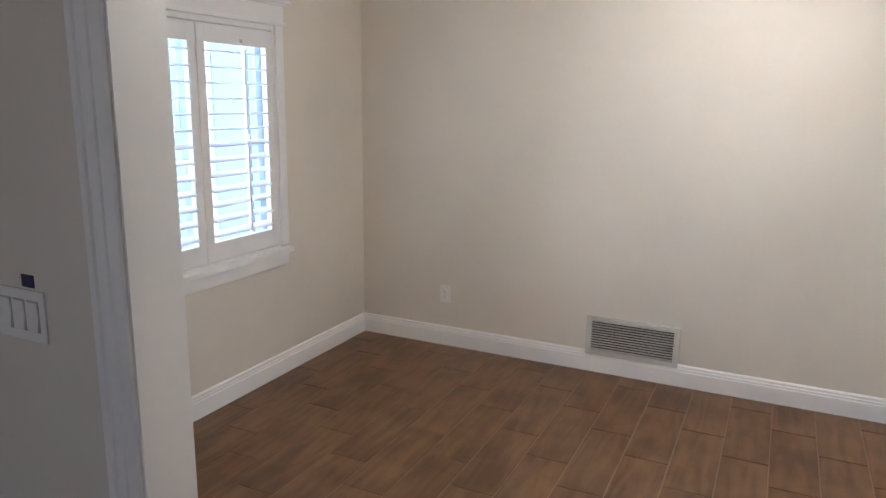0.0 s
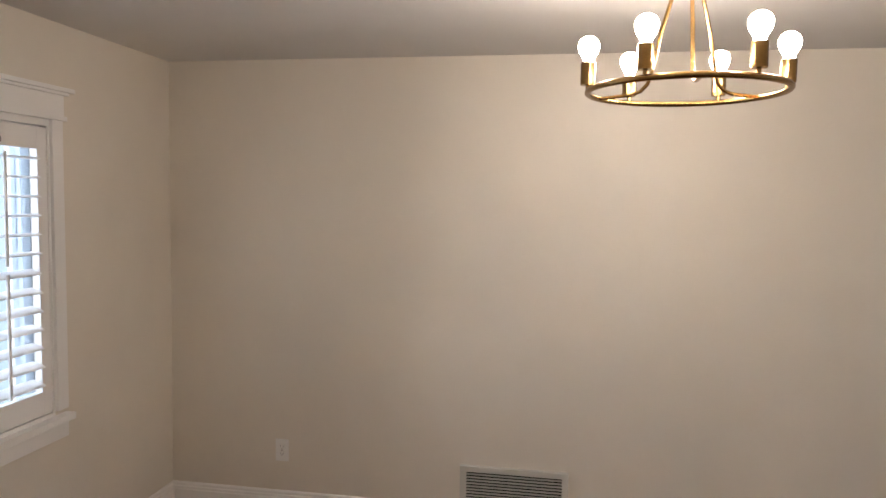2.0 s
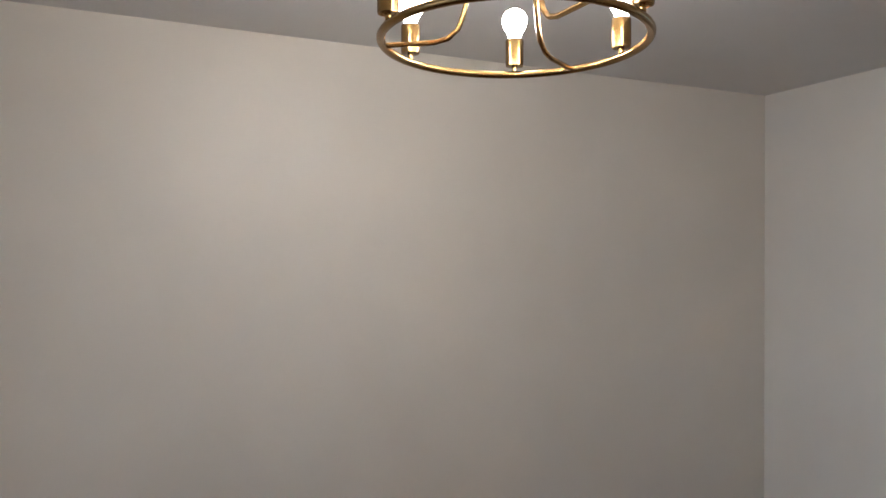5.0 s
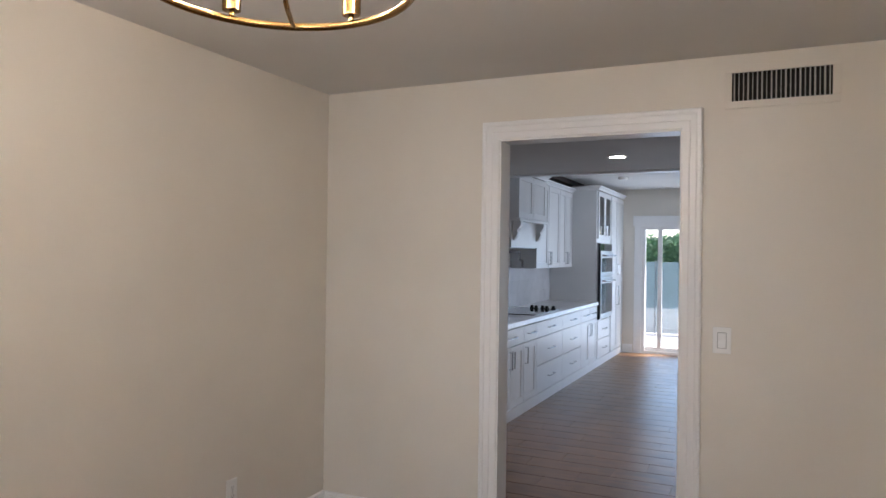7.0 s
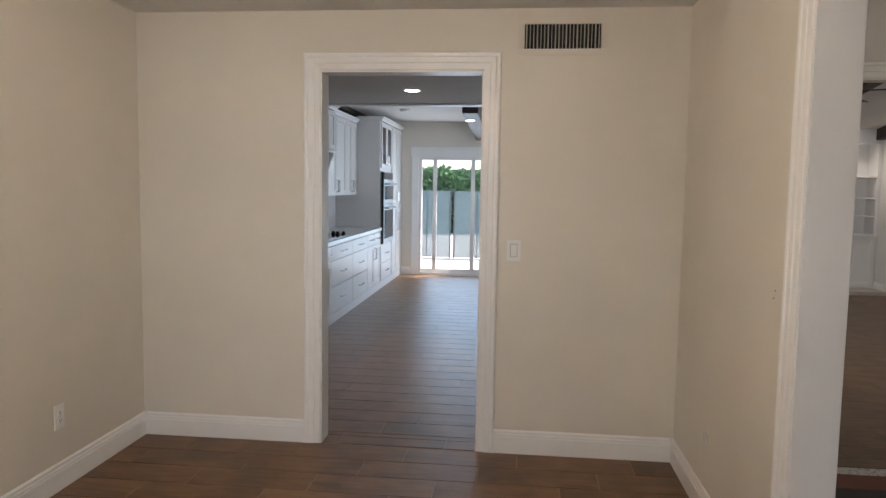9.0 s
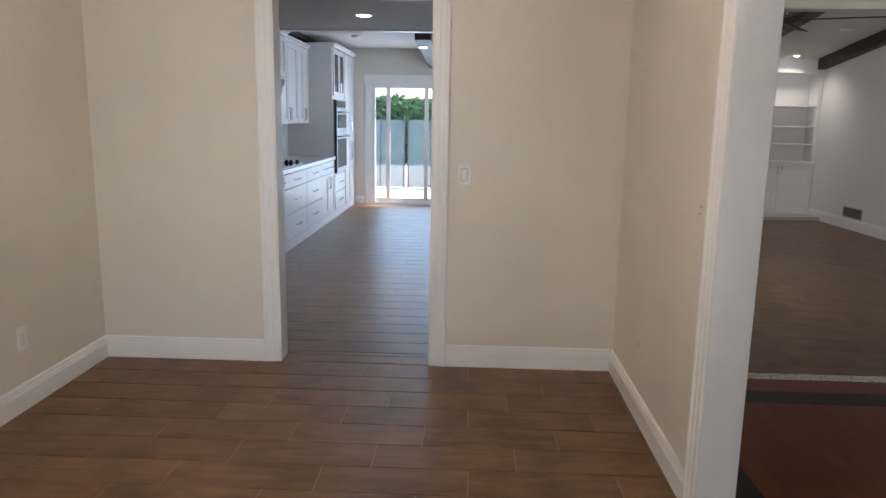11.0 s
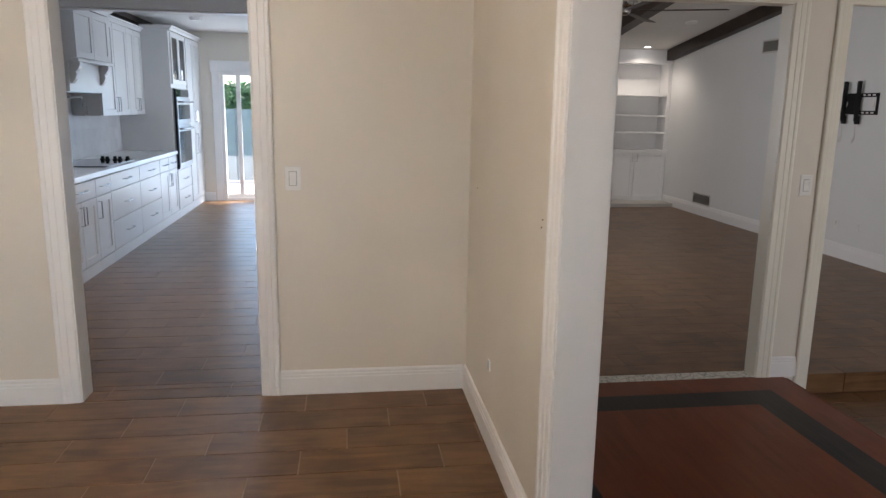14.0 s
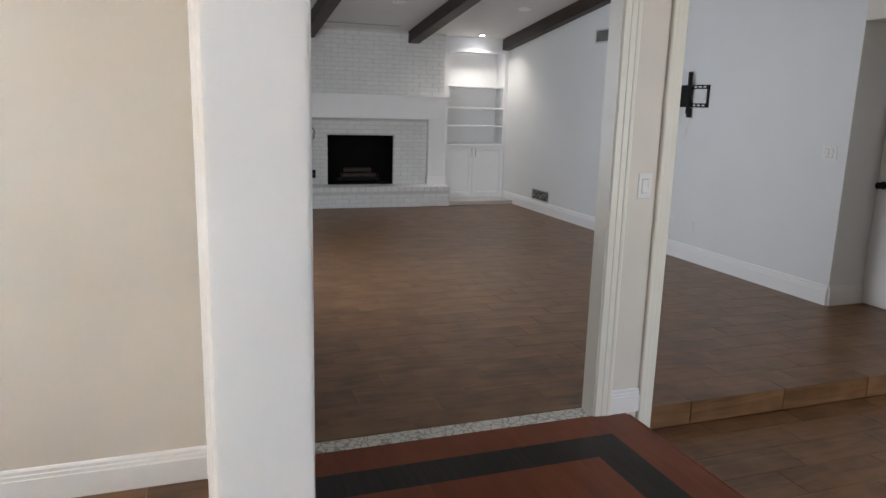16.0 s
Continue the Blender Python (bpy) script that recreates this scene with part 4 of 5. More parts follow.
# kitchen ceiling fittings
def ceiling_light(x, y, z, r, label, lit, group=""):
    """A round fitting flush with a ceiling: rim, and a disc that may be lit."""
    dl = thing("recessed_light", (x, y, z), label, "ceiling light", group)
    bm = bmesh.new()
    lathe(bm, ((r * 1.25, 0.0), (r * 1.3, -0.006), (r * 1.03, -0.008)), 24, (x, y, z))
    part("rim", bm, TRIM, dl, "", True)
    bm = bmesh.new()
    lathe(bm, ((r, -0.0085), (r, -0.0095)), 24, (x, y, z))
    part("diffuser", bm, LED if lit else TRIM, dl)


ceiling_light(1.985, -1.255, 2.25, 0.058, "round lit recessed ceiling light", True)
ceiling_light(1.15, -1.80, 2.25, 0.014, "tiny round white ceiling sensor", False)
ceiling_light(5.37, -1.50, 2.326, 0.052, "small lit light under the kitchen beam", True)
lamp_down("kitchen_downlight", 1.985, -1.255, 2.235, 2.5, (1.0, 0.95, 0.88))
sm = thing("smoke_detector", (5.88, -0.56, 2.52), "white round smoke detector on the kitchen ceiling", "smoke detector")
bm = bmesh.new()
lathe(bm, ((0.068, 0.0), (0.068, -0.02), (0.055, -0.036), (0.02, -0.040)), 24, (5.88, -0.56, 2.52))
part("cover", bm, TRIM, sm, "", True)
for y0, y1, za, zb in ((-1.635, -1.445, 2.35, 2.228), (0.16, KY - 0.002, 2.455, 2.455)):
    bm = bmesh.new()
    box(bm, 4.742, y0, za, KX - 0.002, y1, 2.535)
    for v in bm.verts:
        if v.co.z < 2.5 and v.co.x > 6:
            v.co.z = zb
    tagged(part("ceiling_beam", bm, BEAMWOOD), "dark stained wooden ceiling beam in the kitchen", "beam", "kitchen ceiling beams")

# ---- living room ----
for yc, w in ((-4.67, 0.085), (-6.295, 0.085), (-7.922, 0.062)):
    bm = bmesh.new()
    xa, xb = 0.47, 8.20 if yc > -7 else 8.33
    v = [bm.verts.new(p) for p in ((xa, yc - w, vault(xa) - 0.175), (xb, yc - w, vault(xb) - 0.175), (xb, yc + w, vault(xb) - 0.175), (xa, yc + w, vault(xa) - 0.175),
                                   (xa, yc - w, vault(xa) + 0.01), (xb, yc - w, vault(xb) + 0.01), (xb, yc + w, vault(xb) + 0.01), (xa, yc + w, vault(xa) + 0.01))]
    for f in ((3, 2, 1, 0), (4, 5, 6, 7), (0, 1, 5, 4), (1, 2, 6, 5), (2, 3, 7, 6), (3, 0, 4, 7)):
        bm.faces.new([v[i] for i in f])
    tagged(part("ceiling_beam", bm, BEAMWOOD), "dark stained beam along the sloping ceiling", "beam", "living room ceiling beams")

# fireplace
FX, FY0, FY1 = 8.20, -6.835, -4.135
BY0, BY1, BZ0, BZ1 = -5.998, -4.95, 0.165, 0.93
fp = thing("fireplace", (8.4, -5.6, ZL), "white painted brick fireplace with a sooty open firebox", "fireplace")
part("core", boxes((FX + 0.009, FY0 + 0.01, ZL, 8.75, BY0, 2.6), (FX + 0.009, BY1, ZL, 8.75, FY1 - 0.01, 2.6), (FX + 0.006, BY0, BZ1, 8.75, BY1, 2.6), (FX + 0.006, BY0, ZL, 8.75, BY1, BZ0)), MORTAR, fp, "white painted mortar")
part("firebox", boxes((8.66, BY0, BZ0, 8.70, BY1, BZ1), (FX + 0.05, BY0 - 0.0, BZ0, 8.66, BY0 + 0.02, BZ1), (FX + 0.05, BY1 - 0.02, BZ0, 8.66, BY1, BZ1), (FX + 0.05, BY0 + 0.02, BZ0, 8.66, BY1 - 0.02, BZ0 + 0.01), (FX + 0.05, BY0 + 0.02, BZ1 - 0.01, 8.66, BY1 - 0.02, BZ1)), SOOT, fp, "sooty black firebox")
HX = 7.81
part("hearth_core", boxes((HX + 0.012, FY0 + 0.01, ZL, FX + 0.012, FY1, BZ0 - 0.012)), MORTAR, fp)
mantel = part("mantel", boxes((8.00, -6.885, 1.505, FX + 0.012, -4.085, 1.55), (8.035, -6.855, 1.475, FX + 0.012, -4.115, 1.505), (8.09, -6.83, 1.19, FX + 0.012, -4.14, 1.475),
                              (8.10, -6.83, BZ0, FX + 0.012, -6.54, 1.19), (8.10, -4.43, BZ0, FX + 0.012, -4.14, 1.19), (8.085, -6.84, BZ0, FX + 0.012, -6.53, BZ0 + 0.12), bevel=0.004), TRIM, fp, "white wooden mantel with a moulded shelf")
part("grate", boxes((8.30, -5.83, 0.22, 8.32, -5.13, 0.235), (8.45, -5.83, 0.22, 8.47, -5.13, 0.235), (8.28, -5.78, 0.175, 8.30, -5.76, 0.33), (8.28, -5.20, 0.175, 8.30, -5.18, 0.33), (8.28, -5.78, 0.225, 8.5, -5.76, 0.24), (8.28, -5.20, 0.225, 8.5, -5.18, 0.24)), BLACK, fp, "black iron grate")
for y0, y1, z, r in ((-5.76, -5.18, 0.28, 0.045), (-5.68, -5.24, 0.37, 0.04)):
    bm = bmesh.new()
    cyl(bm, (8.42, y0, z), (8.38, y1, z + 0.01), r, 10, r * 0.85)
    part("log", bm, LOG, fp, "charred log", True)
poker = thing("fireplace_tools", (7.95, -4.62, BZ0), "black iron fireplace tools standing on the hearth", "fireplace tools")
bm = bmesh.new()
cyl(bm, (7.95, -4.62, BZ0), (7.95, -4.62, 1.02), 0.008, 8)
tube(bm, ((7.95, -4.66, 0.86), (7.95, -4.70, 0.88), (7.95, -4.71, 1.0), (7.95, -4.68, 1.04), (7.95, -4.62, 1.02)), 0.007, 6)
part("stand", bm, BLACK, poker, "", True)
bm = boxes((7.93, -4.72, 0.30, 7.97, -4.65, 0.42), bevel=0.004)
part("shovel", bm, BLACK, poker)

# painted bricks, each proud of the mortar
BW, BH, JT = 0.205, 0.057, 0.009
brick_me = [mesh_of("brick", boxes((-d, 0, 0, 0.014, BW, BH), bevel=0.003), BRICK) for d in (0.0, 0.002, 0.004)]
brick_rng = random.Random(7)


def brick(x, y0, y1, z):
    if y1 - y0 < 0.03:
        return
    if y1 - y0 > BW - 0.002:
        b = new("brick", brick_rng.choice(brick_me))
    else:
        b = new("brick", mesh_of("brick", boxes((-0.002, 0, 0, 0.014, y1 - y0, BH), bevel=0.003), BRICK))
    b.parent = fp
    b.matrix_parent_inverse = fp.matrix_world.inverted()
    b.location = (x, y0, z)


def courses(x, ya, yb, za, zb, hole=None):
    z, k = za, 0
    while z + BH < zb + 0.01:
        y = ya - (k % 2) * (BW + JT) / 2
        while y < yb:
            a, b = max(y, ya), min(y + BW, yb)
            if hole and z < hole[3] and z + BH > hole[2]:
                if b > hole[0] and a < hole[1]:
                    if a < hole[0]:
                        brick(x, a, hole[0], z)
                    if b > hole[1]:
                        brick(x, hole[1], b, z)
                    y += BW + JT
                    continue
            brick(x, a, b, z)
            y += BW + JT
        z, k = z + BH + JT, k + 1


courses(FX, FY0 + 0.01, -4.52, 1.56, 2.50)
courses(FX, -6.54, -4.44, BZ0, 1.18, (BY0, BY1, BZ0, BZ1))
courses(HX, FY0 + 0.03, -4.48, ZL + 0.004, BZ0 - 0.07)
cap_me = mesh_of("brick", boxes((-0.012, 0, 0, 0.39, 0.095, 0.068), bevel=0.004), BRICK)
for k in range(22):
    b = new("brick", cap_me)
    b.parent = fp
    b.matrix_parent_inverse = fp.matrix_world.inverted()
    b.location = (HX, FY0 + 0.03 + k * 0.105, BZ0 - 0.068)

# built-in bookcase
BX, KB0, KB1 = 8.33, -7.981, -6.84
bc = thing("built_in_bookcase", (8.5, -7.55, ZL), "white built-in bookcase, empty shelves over two doors", "bookcase")
part("base", boxes((BX + 0.021, KB0, ZL, 8.745, KB1, 0.765)), CAB, bc)
part("toe_board", boxes((BX + 0.012, KB0, ZL, BX + 0.021, KB1, ZL + 0.085)), CAB, bc)
part("counter", boxes((BX - 0.012, KB0, 0.765, 8.745, KB1, 0.80), bevel=0.004), CAB, bc)
part("side", boxes((BX, KB0, 0.80, 8.745, KB0 + 0.06, 2.48)), CAB, bc)
part("side", boxes((BX, KB1 - 0.10, 0.80, 8.745, KB1, 2.48)), CAB, bc)
part("back", boxes((8.66, KB0 + 0.06, 0.80, 8.745, KB1 - 0.10, 2.48)), CAB, bc)
part("header", boxes((BX - 0.004, KB0, 2.27, 8.66, KB1, 2.51)), CAB, bc)
for z in (1.105, 1.40, 1.745):
    part("shelf", boxes((BX + 0.01, KB0 + 0.06, z - 0.028, 8.66, KB1 - 0.10, z), bevel=0.003), CAB, bc)
TURN = pose(BX, 0, 0, 0, 0, -90)
for a, b, s in ((-7.40, -6.89, "r"), (-7.955, -7.40, "l")):
    bm = bmesh.new()
    shaker(bm, -b + 0.003, -a - 0.003, ZL + 0.095, 0.755, 0.0)
    bm.transform(TURN)
    d = part("door", bm, CAB, bc)
    pull(d, -a - 0.04 if s == "r" else -b + 0.04, 0.66, 0.0, 0.13, True, TURN)

rl = thing("recessed_light", (8.10, -7.40, vault(8.10)), "small lit recessed light before the bookcase", "ceiling light")
bm = bmesh.new()
lathe(bm, ((0.055, 0.0), (0.058, -0.012), (0.045, -0.014)), 20, (8.10, -7.40, vault(8.10)))
part("rim", bm, TRIM, rl, "", True)
bm = bmesh.new()
lathe(bm, ((0.044, -0.0145), (0.044, -0.016)), 20, (8.10, -7.40, vault(8.10)))
part("diffuser", bm, LED, rl)
lamp_down("bookcase_downlight", 8.02, -7.40, vault(8.10) - 0.03, 1.7, (1.0, 0.87, 0.72), 0.08, 130)
for x, y in ((6.6, -5.6), (6.5, -7.35), (3.2, -7.3), (3.2, -5.0)):
    rl = thing("recessed_light", (x, y, vault(x)), "white recessed light in the sloping ceiling, off", "ceiling light", "unlit recessed lights")
    bm = bmesh.new()
    lathe(bm, ((0.085, 0.0), (0.088, -0.016), (0.06, -0.018), (0.05, -0.012)), 20)
    bm.transform(pose(x, y, vault(x) - 0.004, 0, 7.7, 0))
    part("rim", bm, TRIM, rl, "", True)

# wall vents, plates and the television bracket on the south wall
def wall_vent(x0, x1, z0, z1, label):
    v = thing("wall_vent", ((x0 + x1) / 2, LY, z0), label, "vent")
    part("frame", boxes((x0, LY, z0, x1, LY + 0.010, z0 + 0.02), (x0, LY, z1 - 0.02, x1, LY + 0.010, z1), (x0, LY, z0 + 0.02, x0 + 0.02, LY + 0.010, z1 - 0.02), (x1 - 0.02, LY, z0 + 0.02, x1, LY + 0.010, z1 - 0.02), bevel=0.002), GRILLE, v)
    # dark sheet paints the shade behind these slats
    part("backing", boxes((x0 + 0.018, LY, z0 + 0.018, x1 - 0.018, LY + 0.003, z1 - 0.018)), DUCT_SHADE, v)
    for k in range(8):
        zz = z0 + 0.025 + k * (z1 - z0 - 0.05) / 7
        part("slat", boxes((x0 + 0.018, LY + 0.003, zz - 0.003, x1 - 0.018, LY + 0.008, zz + 0.001)), GRILLE, v)


wall_vent(6.68, 7.247, 0.015, 0.20, "dark slatted return vent above the baseboard")
wall_vent(5.12, 5.665, 2.252, 2.43, "dark slatted vent high on the wall")
tv = thing("tv_bracket", (3.8, LY, 1.65), "black steel television wall bracket with hanging pull cords", "wall bracket")
TX0, TX1 = 3.393, 4.13
for z0, z1 in ((1.658, 1.700), (1.470, 1.512)):
    rail = part("wall_rail", boxes((TX0, LY, z0, TX1, LY + 0.016, z1), bevel=0.002), BLACK, tv)
    for k in range(9):
        x = TX0 + 0.045 + 0.0715 * k
        part("slot", boxes((x, LY + 0.016, z0 + 0.013, x + 0.042, LY + 0.0165, z1 - 0.013)), PLATE, rail, "pale slot through the rail")
for x in (TX0, TX1 - 0.03):
    part("end_bar", boxes((x, LY, 1.512, x + 0.03, LY + 0.014, 1.658), bevel=0.002), BLACK, tv)
bm = bmesh.new()
hub_line = ((3.62, 1.475), (3.90, 1.475), (3.84, 1.52), (3.81, 1.585), (3.84, 1.65), (3.90, 1.695), (3.62, 1.695), (3.645, 1.65), (3.655, 1.585), (3.645, 1.52))
lo, hi = [[bm.verts.new((x, LY + y, z)) for x, z in hub_line] for y in (0.010, 0.045)]
for k in range(10):
    bm.faces.new((lo[k], lo[(k + 1) % 10], hi[(k + 1) % 10], hi[k]))
bm.faces.new(lo)
bm.faces.new(hi[::-1])
part("hub", bm, BLACK, tv)
for x in (3.650, 3.860):
    arm = part("arm", boxes((x - 0.015, LY + 0.030, 1.40, x + 0.015, LY + 0.070, 1.83), (x - 0.022, LY + 0.016, 1.365, x + 0.022, LY + 0.052, 1.46), bevel=0.003), BLACK, tv)
    bm = bmesh.new()
    cyl(bm, (x, LY + 0.06, 1.80), (x, LY + 0.085, 1.80), 0.008, 8)
    part("bolt", bm, CHROME, arm)
    bm = bmesh.new()
    tube(bm, ((x, LY + 0.05, 1.37), (x - 0.004, LY + 0.045, 1.27), (x - 0.002, LY + 0.04, 1.19), (x + 0.03, LY + 0.04, 1.16), (x + 0.038, LY + 0.04, 1.185), (x - 0.002, LY + 0.04, 1.235)), 0.0035, 5)
    part("cord", bm, GRILLE, tv, "thin grey pull cord")
SOUTH = lambda x, z: pose(x, LY, z)
wall_plate(SOUTH(3.813, 0.235), 0.08, 0.12, "outlet", "white duplex outlet below the bracket", "wall_outlet", "outlet")
wall_plate(SOUTH(3.454, 0.240), 0.045, 0.10, 1, "narrow white cable plate on the wall", "cable_plate", "wall plate")
wall_plate(SOUTH(3.469, 1.589), 0.06, 0.11, 1, "white cable plate behind the bracket", "cable_plate", "wall plate")
wall_plate(SOUTH(1.860, 1.12), 0.15, 0.12, 2, "white double rocker switch near the recess", "light_switch", "switch")

# door in the recess
dr = tagged(new("door_1"), "white panelled door with a black round knob", "door", kind="structure")
part("leaf", boxes((0.92, LY - 0.40, ZL + 0.01, 1.684, LY - 0.375, 2.03), bevel=0.003), TRIM, dr)
part("panel", boxes((1.03, LY - 0.376, 0.05, 1.57, LY - 0.370, 0.75), (1.03, LY - 0.376, 0.95, 1.57, LY - 0.370, 1.9), bevel=0.004), TRIM, dr)
bm = bmesh.new()
lathe(bm, ((0.033, 0.0), (0.033, 0.008), (0.012, 0.012), (0.012, 0.035), (0.027, 0.045), (0.029, 0.06), (0.018, 0.07)), 18)
bm.transform(pose(1.628, LY - 0.375, 0.87, -90, 0, 0))
part("door_knob", bm, BLACK, dr, "black round knob", True)
part("latch", boxes((1.680, LY - 0.392, 0.83, 1.6835, LY - 0.380, 0.89)), BLACK, dr)

# ceiling fan
fx, fy, fz = 2.5, -4.745, 2.30
fan = thing("ceiling_fan", (fx, fy, vault(fx)), "ceiling fan with dark wooden blades and chrome hub", "ceiling fan")
bm = bmesh.new()
cyl(bm, (fx, fy, vault(fx)), (fx, fy, fz + 0.12), 0.014, 10)
part("downrod", bm, CHROME, fan, "", True)
bm = bmesh.new()
lathe(bm, ((0.04, 0.13), (0.10, 0.10), (0.115, 0.05), (0.10, 0.0), (0.06, -0.02), (0.055, -0.06), (0.03, -0.075)), 24, (fx, fy, fz + 0.05))
part("motor", bm, CHROME, fan, "", True)
for k in range(5):
    bm = boxes((0.12, -0.055, -0.004, 0.84, 0.055, 0.004), bevel=0.002)
    for v in bm.verts:
        v.co.y *= 0.75 + 0.45 * (v.co.x - 0.12) / 0.64
    bm.transform(pose(fx, fy, fz + 0.010, 0, 0, 72 * k - 110) @ pose(0, 0, 0, 9, 0, 0))
    part("blade", bm, BEAMWOOD, fan, "dark wooden blade")

# ---- patio beyond the sliding door ----
structure("pavement", boxes((KX + 0.15, -24, -0.45, 20.5, 20, -0.09)), CONCRETE, "bright sunlit patio slab", "pavement")
fence = thing("pool_fence", (11.5, -1.0, -0.09), "grey mesh pool safety fence on slim posts", "fence")
for k in range(9):
    y0 = -5.1355 + k * 1.1
    part("mesh_panel", boxes((11.495, y0 + 0.04, -0.07, 11.50, y0 + 1.06, 1.38)), MESH, fence)
    for dy, r in ((0.0, 0.016), (0.085, 0.016), (0.60, 0.009)):
        bm = bmesh.new()
        cyl(bm, (11.49, y0 - 0.03 + dy, -0.09), (11.49, y0 - 0.03 + dy, 1.41), r, 10)
        bmesh.ops.create_uvsphere(bm, u_segments=8, v_segments=5, radius=r * 1.25, matrix=Matrix.Translation((11.49, y0 - 0.03 + dy, 1.41)))
        part("post", bm, POST, fence, "", True)
hedge = thing("hedge", (19.9, 0, -0.09), "tall dense green hedge behind the fence", "hedge")
rng = random.Random(4)
bm = bmesh.new()
for k in range(14000):
    y, z = rng.uniform(-13, 8), rng.uniform(-0.05, 2.3)
    x = 19.5 + rng.uniform(0, 0.5) + 0.10 * math.sin(y * 3) + 0.05 * math.sin(z * 7)
    if z > 2.12 + 0.05 * math.sin(y * 2.1) + 0.03 * math.sin(y * 6.3):
        continue
    s = rng.uniform(0.06, 0.13)
    m = pose(x, y, z, rng.uniform(0, 360), rng.uniform(0, 360), rng.uniform(0, 360))
    q = [bm.verts.new(m @ Vector(p)) for p in ((-s * 0.5, 0, 0), (0, -s, 0.01), (s * 0.5, 0, 0), (0, s, 0.01))]
    bm.faces.new(q)
tagged(part("leaves", bm, LEAF, hedge), kind="stuff")
part("inner_mass", boxes((19.95, -13, -0.12, 20.4, 8, 2.06)), LEAF, hedge)
structure("porch_roof", boxes((KX + 0.15, -6, 2.55, KX + 0.45, 6, 2.7)), SIDING, "white eave above the sliding door", "roof")
structure("roof", boxes((-5.2, -9.2, 4.25, 8.6, 0.6, 4.45), (-5.80, HY - 0.03, 2.85, -4.90, HY + 0.03, 2.90), (-5.1, -9.2, 2.85, -4.90, HY - 0.03, 2.95)), SIDING, "plain roof closing the house", "roof")

# ---- floors, last ----
def floor_tiles(bed, x0, x1, y0, y1, z, material, name="floor_tile", joined=False, phase=0.0, w=0.206, ln=0.605, gap=0.0055, step=0.2):
    """Planks that run along y in rows across x, each row shifted by a third."""
    full = mesh_of(name, boxes((gap / 2, gap / 2, -0.008, w - gap / 2, ln - gap / 2, 0), bevel=0.0012), material)
    one = bmesh.new() if joined else None
    r = math.floor((x0 - phase) / w)
    while phase + r * w < x1:
        xa, xb = max(x0, phase + r * w), min(x1, phase + (r + 1) * w)
        y = y0 - ln + ((-1.36 - (r + 1) * step - y0) % ln)
        while y < y1:
            ya, yb = max(y0, y), min(y1, y + ln)
            if yb - ya > 0.02 and xb - xa > 0.02:
                if joined:
                    box(one, xa + gap / 2, ya + gap / 2, z - 0.008, xb - gap / 2, yb - gap / 2, z)
                elif xb - xa > w - 1e-4 and yb - ya > ln - 1e-4:
                    t = new(name, full)
                    t.parent, t.location = bed, (xa, ya, z)
                else:
                    t = new(name, mesh_of(name, boxes((gap / 2, gap / 2, -0.008, xb - xa - gap / 2, yb - ya - gap / 2, 0), bevel=0.0012), material))
                    t.parent, t.location = bed, (xa, ya, z)
            y += ln
        r += 1
    if joined:
        t = part(name, one, material, bed)
        t["kind"] = "stuff"


PH = -0.22
fd = structure("floor", boxes((XW, YC - 0.13, -0.3, 0.0, 0, -0.003)), GROUT, "brown wood-look plank tile floor with pale grout", "floor")
floor_tiles(fd, XW, 0.0, YC - 0.13, 0, 0.0, TILE, phase=PH)
fk = structure("floor_kitchen", boxes((0.0, DY0, -0.3, 0.13, DY1, -0.003), (0.13, -3.0, -0.3, KX, KY, -0.003)), GROUT, "brown wood-look tile floor running through the kitchen", "floor")
floor_tiles(fk, 0.13, KX, -3.0, KY, 0.0, TILE, phase=PH)
floor_tiles(fk, 0.0, 0.13, DY0, DY1, 0.0, TILE, phase=PH)
fl = structure("floor_living", boxes((XV + 0.12, -8.6, -0.45, 8.75, -3.13, ZL - 0.003), (XV + 0.02, P2B, -0.45, XV + 0.12, P2A, ZL - 0.003)), GROUT_DARK, "dark brown wood-look tile floor of the living room", "floor")
floor_tiles(fl, XV + 0.12, 6.784, -8.6, -3.13, ZL, TILE, phase=PH, gap=0.0018)
floor_tiles(fl, 6.784, 8.75, -8.6, -3.13, ZL, TILE, joined=True, phase=PH, gap=0.0018)
# raised step edge of brown tiles
stp = structure("step_riser", boxes((XV + 0.012, P2B, ZE, XV + 0.02, P2A, ZL - 0.001)), GROUT, "brown tiled riser of a low step", "step")
for k in range(5):
    ya, yb = P2B + 0.09 + k * 0.66 - 0.66, P2B + 0.09 + k * 0.66
    ya, yb = max(ya, P2B), min(yb, P2A)
    if yb - ya > 0.03:
        part("riser_tile", boxes((XV, ya + 0.003, ZE + 0.004, XV + 0.012, yb - 0.003, ZL), bevel=0.001), TILE, stp)
        part("nosing_tile", boxes((XV, ya + 0.003, ZL, XV + 0.118, yb - 0.003, ZL + 0.004), bevel=0.001), TILE, stp)
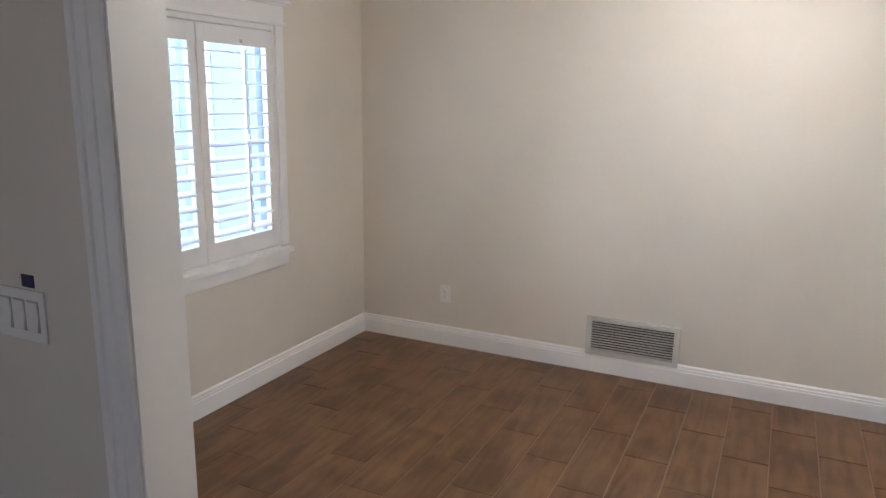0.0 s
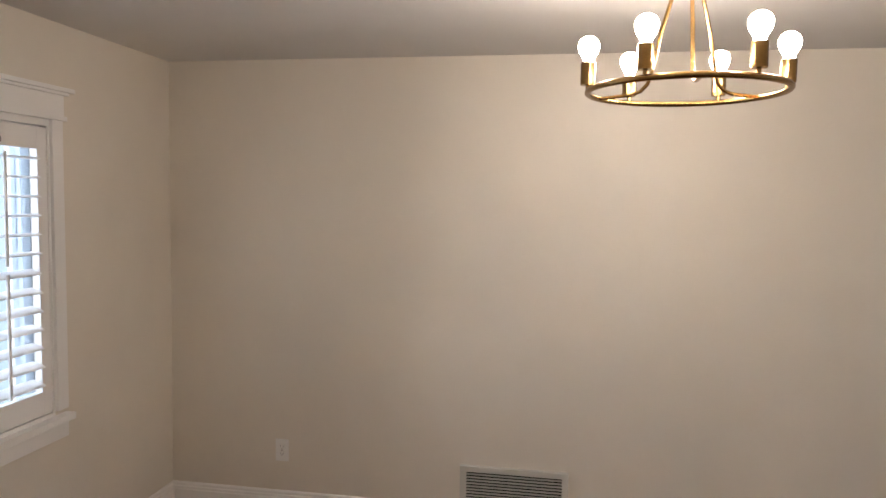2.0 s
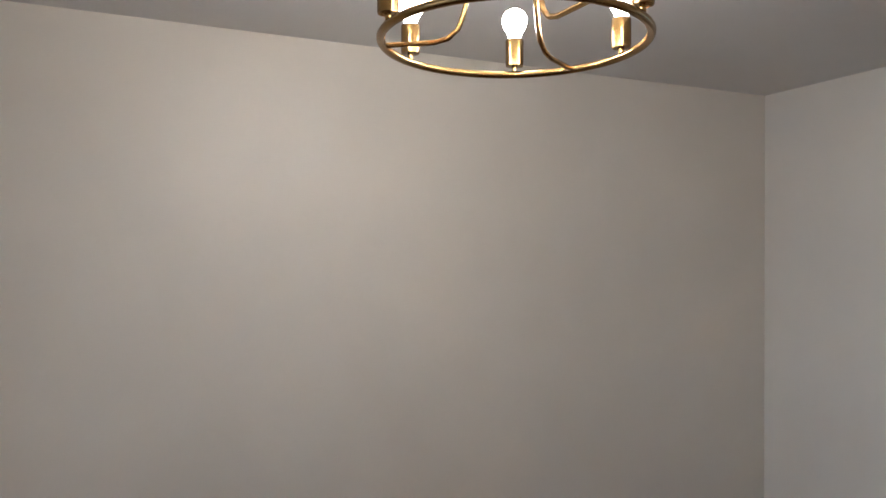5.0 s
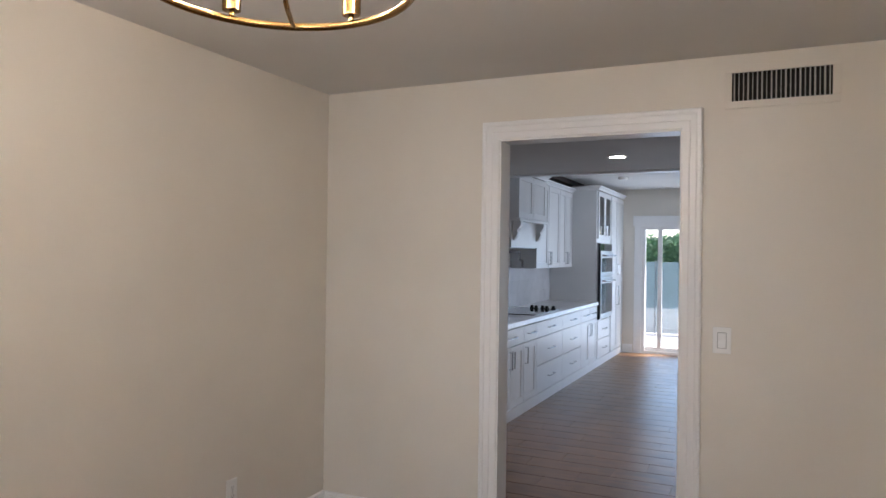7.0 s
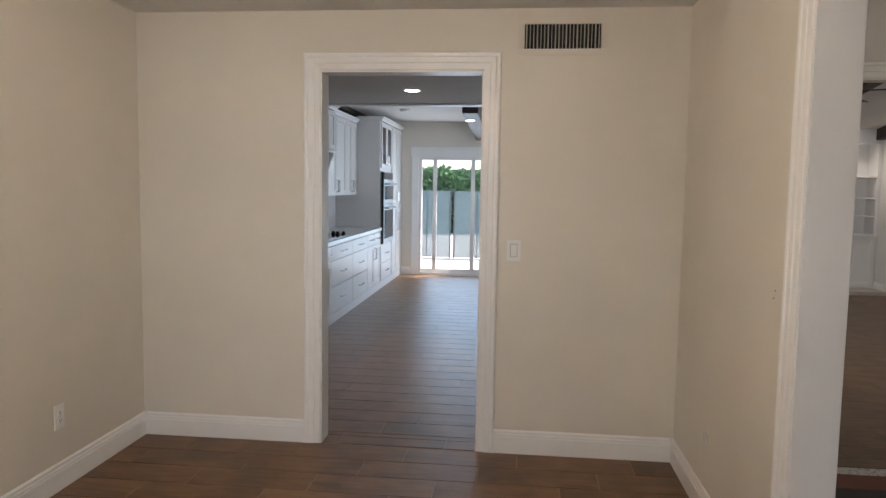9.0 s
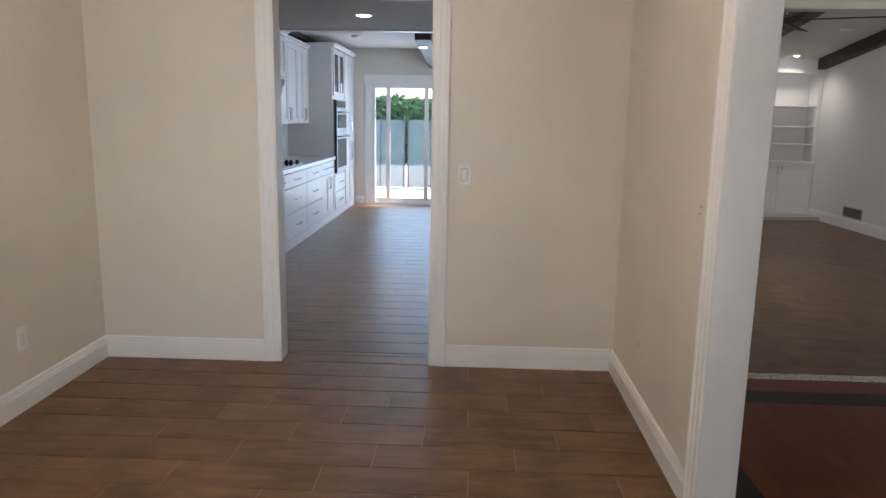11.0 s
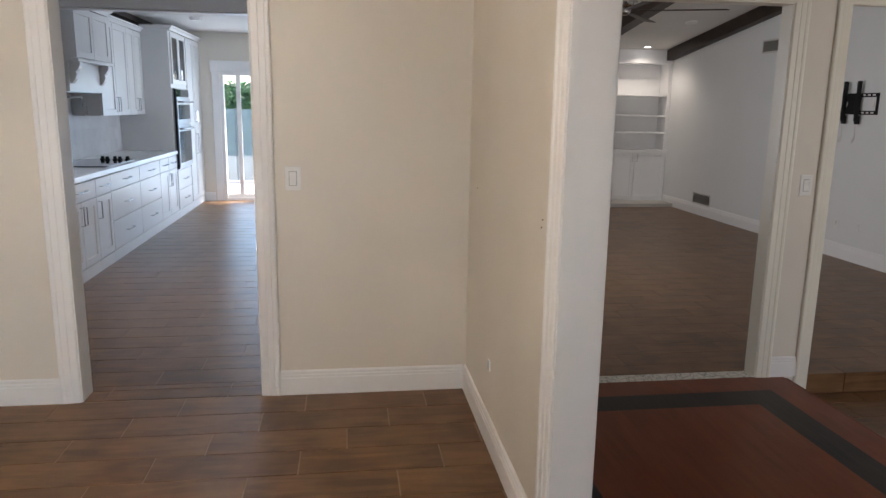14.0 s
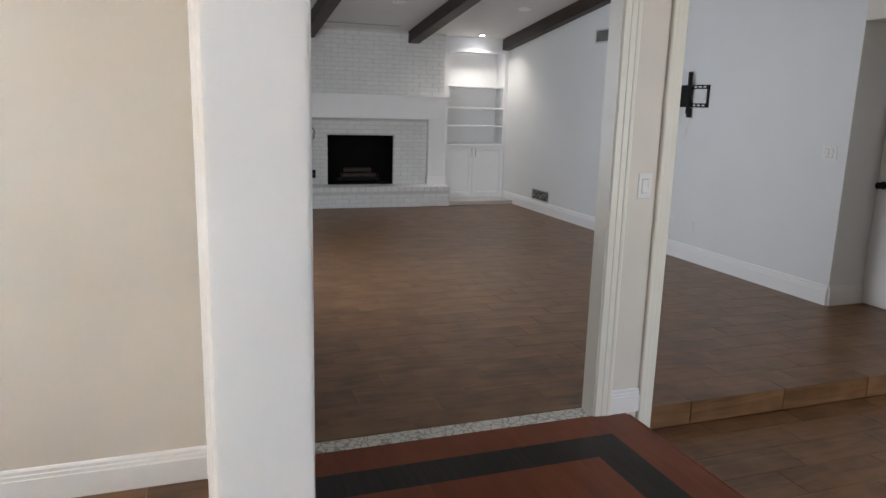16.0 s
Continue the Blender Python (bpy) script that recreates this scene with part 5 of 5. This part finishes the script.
fe = structure("floor_entry", boxes((-4.85, LY, -0.45, XV, -5.09, ZE - 0.003)), GROUT, "brown wood-look tile floor of the lower entry", "floor")
floor_tiles(fe, -4.85, XV, LY, -5.09, ZE, TILE, phase=PH)
structure("threshold", boxes((XV + 0.005, P1B + 0.018, ZL - 0.05, XV + 0.105, P1A - 0.018, ZL + 0.002), bevel=0.002), PATTERN, "patterned cream stone threshold strip", "threshold")

# cherry landing with a dark inlaid border
EY0, EY1, EXW = -5.09, -3.13, -4.85
land = structure("floor_landing", boxes((EXW, EY0 + 0.004, -0.45, XV, EY1, ZL - 0.006)), BROWNPLY, "raised cherry wood landing with a dark inlaid border", "floor")
BO, BI = 0.205, 0.395


def plank(x0, x1, y0, y1, material, name="floorboard"):
    part(name, boxes((x0, y0, ZL - 0.0055, x1, y1, ZL)), material, land)


for a, b in ((EY0, EY0 + 0.10), (EY0 + 0.10, EY0 + BO)):
    plank(EXW, XV, a, b, REDWOOD)
plank(EXW, XV - BO, EY0 + BO, EY0 + BI, DARKWOOD, "inlay_board")
plank(XV - BI, XV - BO, EY0 + BI, EY1 - BO + 0.07, DARKWOOD, "inlay_board")
plank(EXW, XV - BI, EY1 - BI + 0.07, EY1 - BO + 0.07, DARKWOOD, "inlay_board")
for a, b in ((XV - BO, XV - BO / 2), (XV - BO / 2, XV)):
    plank(a, b, EY0 + BO, EY1, REDWOOD)
plank(EXW, XV - BO, EY1 - BO + 0.07, EY1, REDWOOD)
ya, yb, k = EY0 + BI, EY1 - BI + 0.07, 0
n = 12
rng = random.Random(9)
for i in range(n):
    a, b = ya + (yb - ya) * i / n, ya + (yb - ya) * (i + 1) / n
    x = EXW
    while x < XV - BI - 0.01:
        e = min(XV - BI, x + rng.uniform(0.7, 1.5))
        if XV - BI - e < 0.25:
            e = XV - BI
        plank(x, e, a, b, REDWOOD)
        x = e
part("nosing", boxes((EXW, EY0 - 0.02, ZL - 0.03, XV - 0.03, EY0 - 0.0005, ZL - 0.001), bevel=0.006), REDWOOD, land, "rounded cherry nosing")
